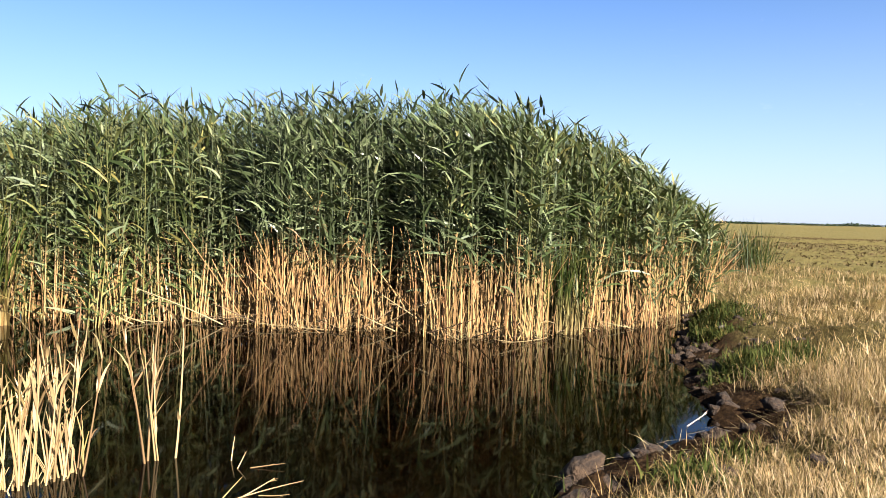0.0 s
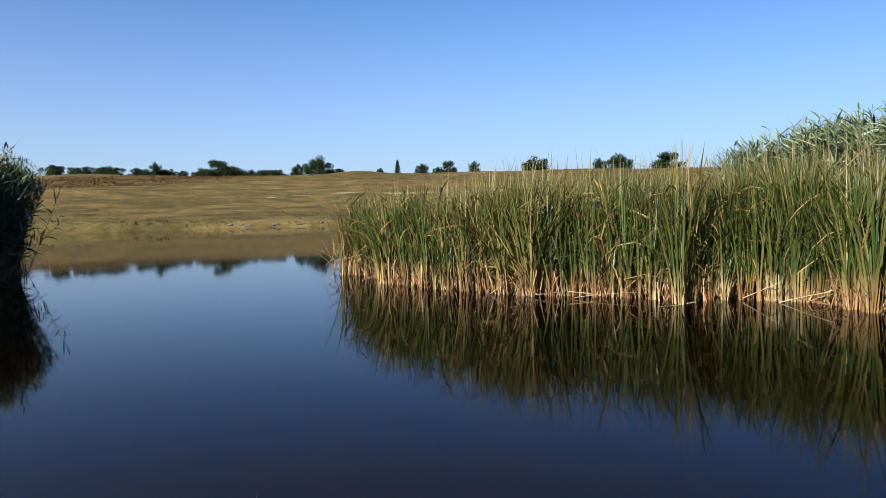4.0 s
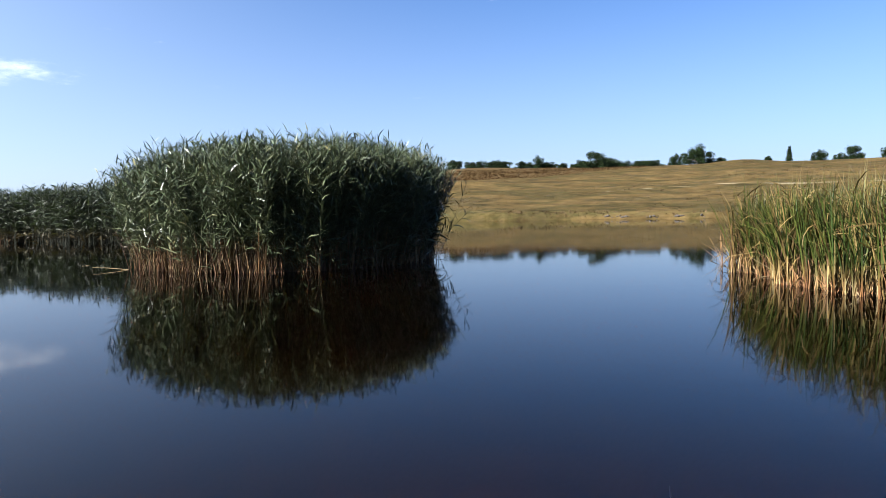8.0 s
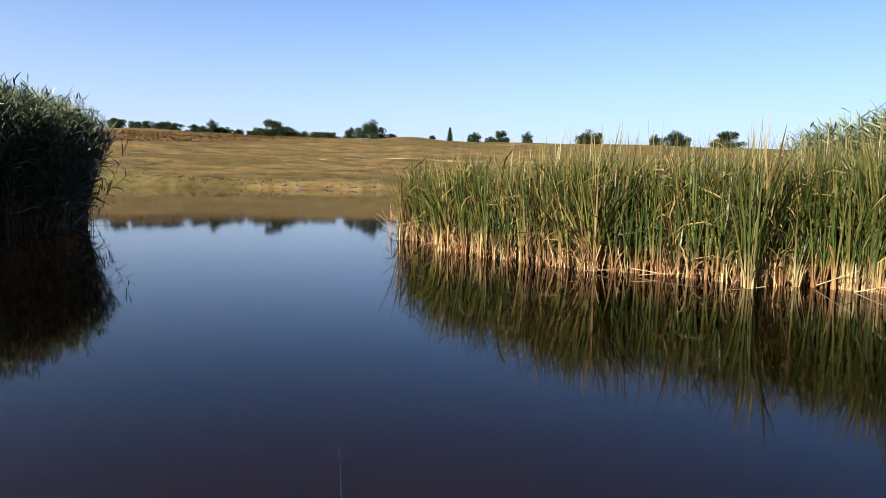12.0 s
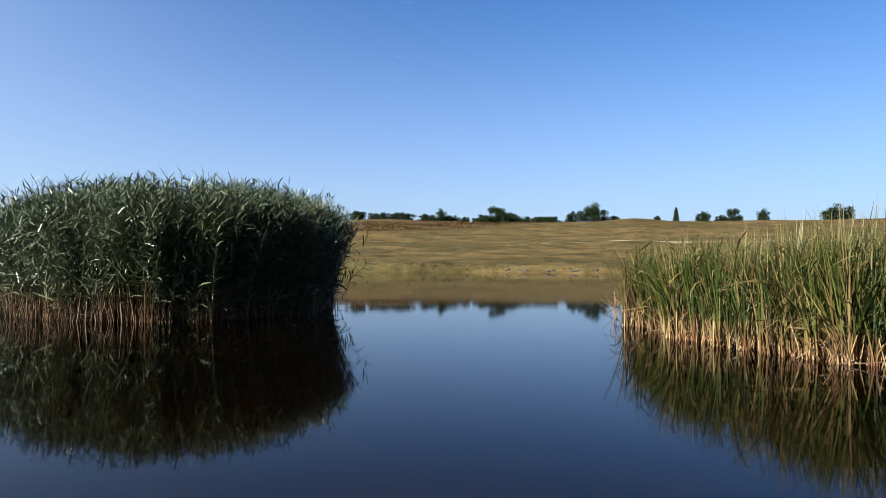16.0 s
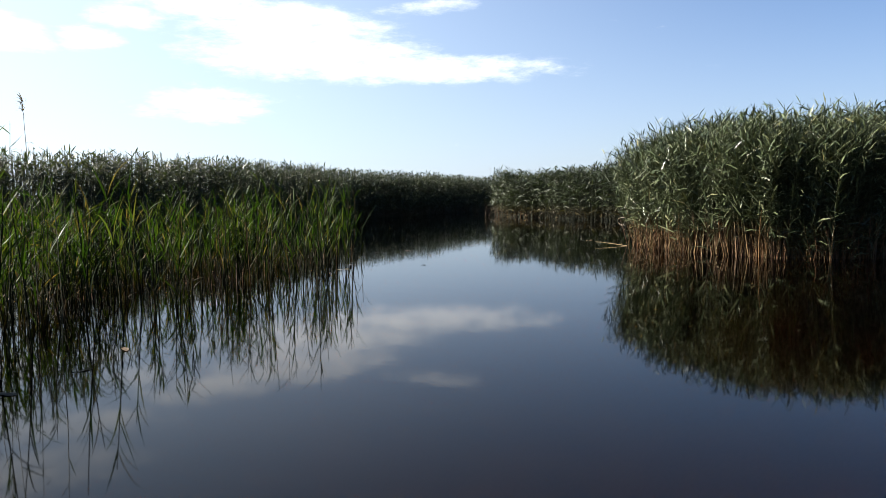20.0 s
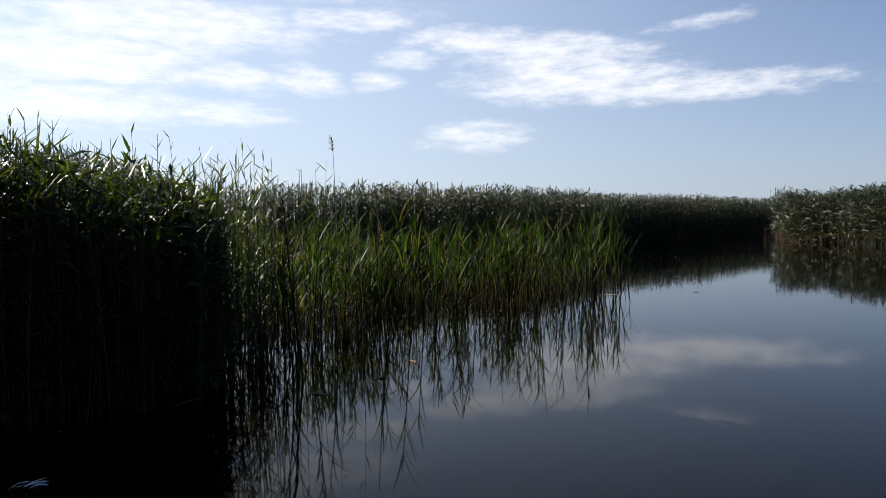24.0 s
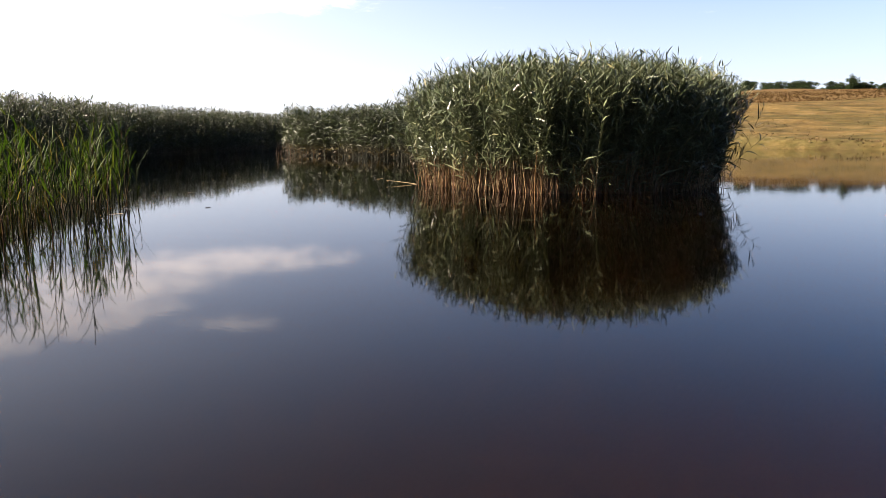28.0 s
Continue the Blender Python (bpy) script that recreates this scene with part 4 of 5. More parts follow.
def build_rushes():
    """Loose bunches of rushes with open water between them at the front, thicker behind."""
    rng = np.random.default_rng(15)
    q = Quads()
    c, v, s = strip_points(rng, RUSH_FRONT[::-1], 3.6, 185, 1.0)
    keep = rng.random(len(c)) < np.interp(v, [0, 0.8, 1.5, 2.2], [0.06, 0.2, 0.6, 1.0]) * np.interp(c[:, 0], [-9, -7.0, -5.0], [0.7, 0.7, 1.0])
    c = c[keep]
    per = np.maximum(2, rng.integers(2, 9, len(c)) * np.interp(c[:, 0], [-6.5, -4.0], [0.4, 1.0])).astype(int)
    p = np.repeat(c, per, 0) + rng.standard_normal((per.sum(), 2)) * 0.13
    tall = np.repeat(rng.uniform(0.75, 1.15, len(c)), per)
    far = np.clip((-p[:, 1] - 8) / 9, 0, 1)
    hgt = (1.5 + 0.25 * far) * tall * (0.6 + 0.5 * rng.random(len(p)))
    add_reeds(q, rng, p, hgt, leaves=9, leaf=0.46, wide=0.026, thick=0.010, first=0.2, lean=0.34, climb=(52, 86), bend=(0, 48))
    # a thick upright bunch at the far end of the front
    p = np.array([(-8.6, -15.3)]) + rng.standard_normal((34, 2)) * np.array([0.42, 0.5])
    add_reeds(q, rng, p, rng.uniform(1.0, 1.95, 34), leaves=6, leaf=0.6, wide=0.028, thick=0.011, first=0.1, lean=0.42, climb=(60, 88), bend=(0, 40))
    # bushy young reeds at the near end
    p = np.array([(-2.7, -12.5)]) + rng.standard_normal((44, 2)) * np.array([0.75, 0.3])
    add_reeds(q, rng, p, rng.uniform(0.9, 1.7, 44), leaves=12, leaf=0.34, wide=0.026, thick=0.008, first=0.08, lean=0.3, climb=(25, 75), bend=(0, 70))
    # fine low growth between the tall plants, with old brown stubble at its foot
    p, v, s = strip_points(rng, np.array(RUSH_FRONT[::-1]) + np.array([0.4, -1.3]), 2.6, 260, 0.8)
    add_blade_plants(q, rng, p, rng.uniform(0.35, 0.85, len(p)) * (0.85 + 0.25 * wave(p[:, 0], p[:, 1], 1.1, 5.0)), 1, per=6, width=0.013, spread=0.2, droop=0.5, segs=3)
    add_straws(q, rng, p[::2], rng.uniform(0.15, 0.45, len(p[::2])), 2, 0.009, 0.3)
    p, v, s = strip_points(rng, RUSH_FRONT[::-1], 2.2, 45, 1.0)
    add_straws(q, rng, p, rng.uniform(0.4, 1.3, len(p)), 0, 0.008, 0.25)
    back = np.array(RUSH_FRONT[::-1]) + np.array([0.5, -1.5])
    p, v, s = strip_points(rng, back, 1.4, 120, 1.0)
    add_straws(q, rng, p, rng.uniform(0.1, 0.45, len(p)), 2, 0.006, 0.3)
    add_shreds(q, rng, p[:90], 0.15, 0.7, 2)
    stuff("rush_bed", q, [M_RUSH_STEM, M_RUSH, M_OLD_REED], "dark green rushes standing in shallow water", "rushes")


def build_clump():
    rng = np.random.default_rng(16)
    q = Quads()
    p, f = ring_points(rng, CLUMP, 4600)
    hgt = np.interp(p[:, 0], [-0.8, 0.2, 1.5, 3.0], [2.1, 2.3, 2.5, 2.65]) * (1 - 0.12 * np.exp(-f / 0.1)) * (0.8 + 0.22 * rng.random(len(p)))
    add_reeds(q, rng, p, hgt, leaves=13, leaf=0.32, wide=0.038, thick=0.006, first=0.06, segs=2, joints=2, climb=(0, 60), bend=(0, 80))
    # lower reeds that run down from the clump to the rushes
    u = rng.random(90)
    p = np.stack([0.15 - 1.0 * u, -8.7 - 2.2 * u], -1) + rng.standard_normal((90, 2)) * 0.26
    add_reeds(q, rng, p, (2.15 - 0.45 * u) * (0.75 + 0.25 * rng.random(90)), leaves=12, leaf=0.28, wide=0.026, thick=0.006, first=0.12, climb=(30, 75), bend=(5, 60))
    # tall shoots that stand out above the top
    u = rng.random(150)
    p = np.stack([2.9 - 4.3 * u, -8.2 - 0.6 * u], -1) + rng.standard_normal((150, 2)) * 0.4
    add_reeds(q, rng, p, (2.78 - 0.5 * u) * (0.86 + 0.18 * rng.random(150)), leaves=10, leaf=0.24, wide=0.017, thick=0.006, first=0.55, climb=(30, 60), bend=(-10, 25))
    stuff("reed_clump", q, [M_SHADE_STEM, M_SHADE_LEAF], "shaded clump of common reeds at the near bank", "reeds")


build_reed_bed()
build_cattails()
build_island()
build_far_reeds()
build_rushes()
build_clump()


# ---- things: helpers ----
def part(name, me, parent, label=""):
    ob = new(name, me)
    ob.parent = parent
    return tagged(ob, label)


def one_stem(name, rng, height, thick, mat, lean=0.08, sides=5, segs=4, foot=-0.08):
    a = rng.random() * 6.28
    base = np.array([[0, 0, foot]])
    top = np.array([[math.cos(a) * lean * height, math.sin(a) * lean * height, height]])
    bow = rng.standard_normal((1, 2)) * 0.012 * height
    v, f = stems(base, top, bow, np.array([thick]), segs, sides)
    return mesh_from_quads(name, v, f, [mat]), base, top, bow


def one_blade(name, mat, root, yaw, rise, droop, length, width, segs=4, twist=0.0, neck=0.55, taper=0.75):
    v, f = blades(np.array([root]), np.array([yaw]), np.array([rise]), np.array([droop]), np.array([length]), np.array([width]), segs, np.array([twist]), neck, taper)
    return mesh_from_quads(name, v, f, [mat])


def scaled(x, y, z, turn, s):
    return pose(x, y, z, 0, 0, turn) @ Matrix.Diagonal((s, s, s, 1))


def plume_mesh(rng, top, length, mat):
    """Feathery drooping flower head."""
    q = Quads()
    n = 46
    s = rng.random(n)
    root = np.array([top]) + np.stack([0.02 * s, 0.05 * s, length * 0.7 * s], -1)
    v, f = blades(root, rng.normal(0.8, 0.9, n), np.radians(rng.uniform(30, 80, n)), np.radians(rng.uniform(30, 110, n)), length * (0.25 + 0.3 * rng.random(n)),
                  np.full(n, 0.012), 3)
    q.add(v, f, 0)
    return q.mesh("plume", [mat])


def reed_plant(rng, height, leaves, leaf, wide, thick, first, stem_mat, leaf_mat, label, group, plume=False, lean=0.08):
    root = tagged(new("reed"), label, "reed", group)
    me, base, top, bow = one_stem("stem", rng, height, thick, stem_mat, lean)
    part("stem", me, root)
    a0 = rng.random() * 6.28
    for i in range(leaves):
        s = min(first + (1 - first) * (i + 0.7 * rng.random()) / leaves, 1.0)
        p = along(base, top, bow, np.array([s]))[0]
        tip = max(0.0, (s - 0.8) / 0.2)
        rise = radians(rng.uniform(15, 60) * (1 - tip) + rng.uniform(45, 82) * tip)
        part("leaf", one_blade("leaf", leaf_mat, p, a0 + i * math.pi + rng.standard_normal() * 0.5, rise, radians(rng.uniform(15, 85)),
                               leaf * rng.uniform(0.7, 1.25) * (1 - 0.35 * tip), wide * rng.uniform(0.75, 1.2), 4, rng.standard_normal() * 0.4), root)
    if plume:
        part("plume", plume_mesh(rng, top[0], 0.3, M_PLUME), root, "brown feathery flower head")
    return root


def blade_plant(rng, name, height, count, width, spread, droop, mat, label, category, group, spike=False):
    root = tagged(new(name), label, category, group)
    for i in range(count):
        foot = (rng.standard_normal() * 0.02, rng.standard_normal() * 0.02, -0.05)
        part("blade", one_blade("blade", mat, foot, rng.random() * 6.28, radians(90) - abs(rng.standard_normal()) * spread, abs(rng.standard_normal()) * droop,
                                height * rng.uniform(0.65, 1.05), width * rng.uniform(0.75, 1.2), 5, rng.standard_normal() * 0.3, 0.9, 0.45), root)
    return root


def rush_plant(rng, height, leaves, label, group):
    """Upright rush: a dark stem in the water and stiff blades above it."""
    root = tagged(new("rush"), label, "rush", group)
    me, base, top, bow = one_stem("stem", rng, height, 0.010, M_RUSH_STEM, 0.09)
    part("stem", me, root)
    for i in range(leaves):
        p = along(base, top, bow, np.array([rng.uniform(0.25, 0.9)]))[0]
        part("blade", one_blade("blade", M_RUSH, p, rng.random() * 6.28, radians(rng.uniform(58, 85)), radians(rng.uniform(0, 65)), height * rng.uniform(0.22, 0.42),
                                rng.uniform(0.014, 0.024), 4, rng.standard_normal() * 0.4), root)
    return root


def dead_stalk(rng, height, group, label):
    """Dry broken reed: a pale stem with a few sheaths that stand off it."""
    root = tagged(new("dead_reed"), label, "dead reed", group)
    me, base, top, bow = one_stem("stem", rng, height, rng.uniform(0.0055, 0.0085), M_PALE_STRAW, 0.17, 6, 4, foot=-0.1)
    part("stem", me, root)
    for i in range(int(rng.integers(3, 8))):
        p = along(base, top, bow, np.array([rng.uniform(0.3, 0.98)]))[0]
        part("leaf", one_blade("leaf", M_PALE_STRAW, p, rng.random() * 6.28, radians(rng.uniform(60, 86)), radians(rng.uniform(-10, 60)), rng.uniform(0.10, 0.28),
                               rng.uniform(0.016, 0.028), 3, rng.standard_normal() * 0.5), root)
    return root


def spread_copies(rng, protos, spots, lo=0.85, hi=1.1, z=0.0):
    """Uses each prototype once and copies of it for the other places."""
    for i, (x, y) in enumerate(spots):
        m = scaled(x, y, z, rng.random() * 360, rng.uniform(lo, hi))
        if i < len(protos):
            protos[i].matrix_world = m
        else:
            copy_thing(protos[i % len(protos)], m)


def front_spots(rng, line, count, lo=-0.15, hi=0.12):
    line = np.array(line, float)
    seg = np.linalg.norm(np.diff(line, axis=0), axis=1)
    cum = np.concatenate([[0], np.cumsum(seg)])
    d = (np.arange(count) + rng.random(count) * 0.8) / count * cum[-1]
    x, y = np.interp(d, cum, line[:, 0]), np.interp(d, cum, line[:, 1])
    k = np.clip(np.searchsorted(cum, d) - 1, 0, len(seg) - 1)
    t = np.diff(line, axis=0)[k] / seg[k, None]
    v = rng.uniform(lo, hi, count)
    return np.stack([x - t[:, 1] * v, y + t[:, 0] * v], -1)


# ---- single reeds, cattails and rushes along the edges ----
def build_edge_plants():
    rng = np.random.default_rng(21)
    protos = [reed_plant(rng, rng.uniform(2.6, 3.1), 13, 0.44, 0.052, 0.011, rng.uniform(0.25, 0.42), M_REED_STEM, M_REED_LEAF,
                         "green common reed with a straw-yellow lower stem in the water", "reeds along the reed bed") for _ in range(6)]
    spread_copies(rng, protos, front_spots(rng, BED_FRONT[:11], 95), 0.82, 1.0)
    protos = [reed_plant(rng, rng.uniform(2.7, 3.4), 12, 0.52, 0.046, 0.013, 0.24, M_ISLAND_STEM, M_ISLAND_LEAF,
                         "grey-green common reed with a rust-brown lower stem on the island", "reeds along the reed island", lean=0.14) for _ in range(6)]
    spread_copies(rng, protos, front_spots(rng, ISLAND[:9], 90, -0.1, 0.2), 0.85, 1.02)
    protos = [blade_plant(rng, "cattail", rng.uniform(1.5, 2.2), 9, 0.026, 0.14, 0.45, M_CATTAIL_FAN if i < 2 else M_CATTAIL, "green cattail with a pale dry base in the water",
                          "cattail", "cattails along the bed") for i in range(7)]
    spread_copies(rng, protos, front_spots(rng, CATTAIL_FRONT, 120), 0.82, 1.08)
    dry = [blade_plant(rng, "cattail", 1.3, 9, 0.024, 0.75, 0.7, M_STRAW, "dry straw-coloured cattail bending to the water", "cattail", "dry cattails at the tip of the bed") for _ in range(2)]
    spread_copies(rng, dry, [(-19.7, 2.9), (-19.2, 2.6), (-20.1, 3.1), (-18.3, 2.7), (-20.5, 2.9), (-19.9, 2.4), (-20.8, 3.3)], 0.7, 1.05)
    protos = [rush_plant(rng, rng.uniform(1.0, 1.75), 6, "dark green rush standing in shallow water", "rushes in the shallows") for _ in range(7)]
    spots = front_spots(rng, RUSH_FRONT[::-1], 52, -0.2, 1.9)
    spread_copies(rng, protos, spots, 0.7, 1.1)
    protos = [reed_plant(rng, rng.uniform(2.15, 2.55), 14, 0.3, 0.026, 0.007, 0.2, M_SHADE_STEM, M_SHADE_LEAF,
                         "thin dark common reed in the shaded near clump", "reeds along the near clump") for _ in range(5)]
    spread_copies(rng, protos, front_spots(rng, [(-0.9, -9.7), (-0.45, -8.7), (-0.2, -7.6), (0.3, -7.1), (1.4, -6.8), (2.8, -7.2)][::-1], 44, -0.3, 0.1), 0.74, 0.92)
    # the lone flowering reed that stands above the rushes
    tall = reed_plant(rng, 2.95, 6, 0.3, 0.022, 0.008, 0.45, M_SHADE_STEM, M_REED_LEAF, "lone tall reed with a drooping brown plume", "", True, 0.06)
    tall.matrix_world = scaled(-2.15, -11.5, 0, 200, 0.93)
    # bent reeds that hang over the water at the shaded end of the island
    protos = [reed_plant(rng, 2.2, 11, 0.42, 0.045, 0.009, 0.35, M_ISLAND_STEM, M_REED_LEAF, "thin reed leaning out over the water from the island",
                         "leaning reeds at the island", False, 0.05) for _ in range(3)]
    for i, (x, y, tilt) in enumerate(((-19.8, -5.9, 32), (-20.3, -5.8, 48), (-21.0, -5.9, 25), (-19.3, -6.0, 18), (-20.8, -5.8, 58), (-21.8, -5.8, 40), (-22.4, -5.8, 55), (-19.0, -6.6, 30))):
        m = pose(x, y, -0.02, 0, 0, 0) @ pose(0, 0, 0, -tilt, tilt * 0.2, 20 * i)
        if i < 3:
            protos[i].matrix_world = m
        else:
            copy_thing(protos[i % 3], m)


def build_dead_stalks():
    rng = np.random.default_rng(22)
    label = "pale dry broken reed stalk standing in the water"
    group = "dead reeds near the bank"
    protos = [dead_stalk(rng, h, group, label) for h in (0.85, 0.8, 0.75, 0.7, 0.6, 0.55, 0.8, 0.5, 0.66, 0.9)]
    spots = []
    for i in range(46):
        u = rng.random() ** 1.1
        x, y = -3.30 + 0.50 * u, 3.83 + 0.66 * u
        spots.append((x + rng.standard_normal() * 0.06, y + rng.standard_normal() * 0.06))
    spots += [(-2.53, 4.72), (-2.50, 4.76), (-2.55, 4.74), (-2.52, 4.70), (-2.47, 4.77), (-2.41, 4.84), (-2.49, 4.77)]
    spread_copies(rng, protos, spots, 0.85, 1.2)
    big = [reed_plant(rng, h, 11, 0.24, 0.02, 0.007, 0.35, M_REED_STEM, M_REED_LEAF, "grey-green reed among dead stalks near the bank", "green reeds among the dead stalks", False, 0.05)
           for h in (0.8,)]
    big[0].matrix_world = scaled(-3.36, 3.78, 0, 150, 1)
    q = Quads()
    p = np.stack([-3.3 + 0.5 * rng.random(60), np.zeros(60)], -1)
    p[:, 1] = 3.83 + (p[:, 0] + 3.3) * 1.3 + rng.standard_normal(60) * 0.08
    add_straws(q, rng, p, rng.uniform(0.15, 0.5, 60), 0, 0.006, 0.2)
    stuff("dead_reed_stubble", q, [M_PALE_STRAW], "short pale stubble of broken reeds in the water", "dead reeds")


def lying_stick(rng, x, y, z, yaw, length, thick, mat, label, tilt=6.0, name="fallen_reed"):
    root = tagged(new(name), label, "fallen reed" if name == "fallen_reed" else "stick", "fallen reeds" if name == "fallen_reed" else "")
    me, base, top, bow = one_stem("stem", rng, length, thick, mat, 0.02, 6, 5, foot=0.0)
    part("stem", me, root)
    for i in range(int(rng.integers(1, 4))):
        p = along(base, top, bow, np.array([rng.uniform(0.4, 0.95)]))[0]
        part("leaf" if name == "fallen_reed" else "twig", one_blade("leaf", mat, p, rng.random() * 6.28, radians(rng.uniform(50, 80)), radians(rng.uniform(0, 40)),
                               length * rng.uniform(0.15, 0.3), thick * 1.6, 3), root)
    root.matrix_world = pose(x, y, z, 0, 0, yaw) @ pose(0, 0, 0, -(90 - tilt), 0, 0)
    return root


def build_debris():
    rng = np.random.default_rng(23)
    label = "pale dry reed fallen across the waterline"
    for x, y in front_spots(rng, BED_FRONT[2:11], 34, -0.45, 0.1):
        lying_stick(rng, x, y, rng.uniform(0.0, 0.06), rng.uniform(0, 360), rng.uniform(0.5, 1.3), rng.uniform(0.007, 0.012), M_DEBRIS, label, rng.uniform(3, 28))
    for x, y in front_spots(rng, CATTAIL_FRONT[1:], 26, -0.3, 0.1):
        lying_stick(rng, x, y, rng.uniform(0.0, 0.06), rng.uniform(0, 360), rng.uniform(0.4, 1.0), rng.uniform(0.007, 0.013), M_DEBRIS, label, rng.uniform(2, 35))
    for x, y, yaw, n, tilt in ((-1.75, 4.22, -65, 0.42, 10), (-1.85, 4.75, -75, 0.22, 6), (-2.02, 4.85, 10, 0.16, 60), (-1.80, 4.25, -30, 0.16, 35), (-1.70, 4.30, -50, 0.2, 22), (-1.92, 4.72, -20, 0.12, 48), (-1.62, 4.33, -85, 0.18, 5)):
        lying_stick(rng, x, y, 0.0, yaw, n, 0.0045, M_PALE_STRAW, "broken dry reed lying in the shallow water", tilt)
    lying_stick(rng, 1.08, 6.25, 0.03, -35, 0.36, 0.006, M_WOOD, "bleached bare stick on the muddy edge", 7, "stick")
    lying_stick(rng, -20.6, 2.2, 0.0, 60, 1.2, 0.012, M_DEBRIS, label, 12)
    lying_stick(rng, -18.4, -13.9, 0.0, 200, 1.0, 0.014, M_DEBRIS, label, 5)
    # litter mat at the foot of the reed bed and trampled twigs on the mud
    q = Quads()
    p, v, s = strip_points(rng, BED_FRONT[3:12], 0.8, 900, 0.8)
    n = len(p)
    base = np.concatenate([p - np.array([[0.0, 0.25]]), rng.uniform(0.0, 0.09, (n, 1))], 1)
    v, f = blades(base, rng.random(n) * 6.28, np.radians(rng.uniform(-4, 30, n)), np.radians(rng.uniform(0, 25, n)), rng.uniform(0.15, 0.6, n), rng.uniform(0.01, 0.02, n), 2)
    q.add(v, f, 0)
    stuff("reed_litter", q, [M_DEBRIS], "tangle of broken dry reed stems at the waterline", "litter")
    q = Quads()
    n = 1500
    x, y = rng.uniform(0.0, 3.9, n), rng.uniform(4.6, 13.5, n)
    d = shore_distance(x, y)
    keep = (d > 0.05) & (d < 0.25 + 1.2 * rng.random(n))
    x, y = x[keep], y[keep]
    n = len(x)
    base = np.stack([x, y, ground_z(x, y) + 0.01], -1)
    v, f = blades(base, rng.random(n) * 6.28, np.radians(rng.uniform(0, 25, n)), np.radians(rng.uniform(0, 30, n)), rng.uniform(0.06, 0.32, n), rng.uniform(0.004, 0.011, n), 2)
    q.add(v, f, 0)
    stuff("straw_litter", q, [M_DEBRIS], "scattered dry straw on the trampled mud", "litter")


# ---- grass ----
def grass_patch(q, rng, x, y, height, mat, per, width, spread, droop, segs=2):
    z = ground_z(x, y)
    n = len(x) * per
    k = np.repeat(np.arange(len(x)), per)
    base = np.stack([x[k] + rng.standard_normal(n) * 0.05, y[k] + rng.standard_normal(n) * 0.05, z[k] - 0.02], -1)
    v, f = blades(base, rng.random(n) * 6.28, np.radians(90) - np.abs(rng.standard_normal(n)) * spread, np.abs(rng.standard_normal(n)) * droop,
                  height[k] * (0.5 + 0.7 * rng.random(n)), width[k] * (0.7 + 0.6 * rng.random(n)), segs, None, 0.9)
    q.add(v, f, mat)


GREEN_SPOTS = [(2.15, 7.75, 0.5), (1.9, 7.9, 0.4), (2.5, 8.3, 0.4), (2.3, 11.0, 0.6), (2.55, 11.9, 0.6), (2.1, 10.1, 0.32), (0.78, 4.5, 0.22), (1.12, 5.05, 0.2), (-1.2, 3.6, 0.5)]


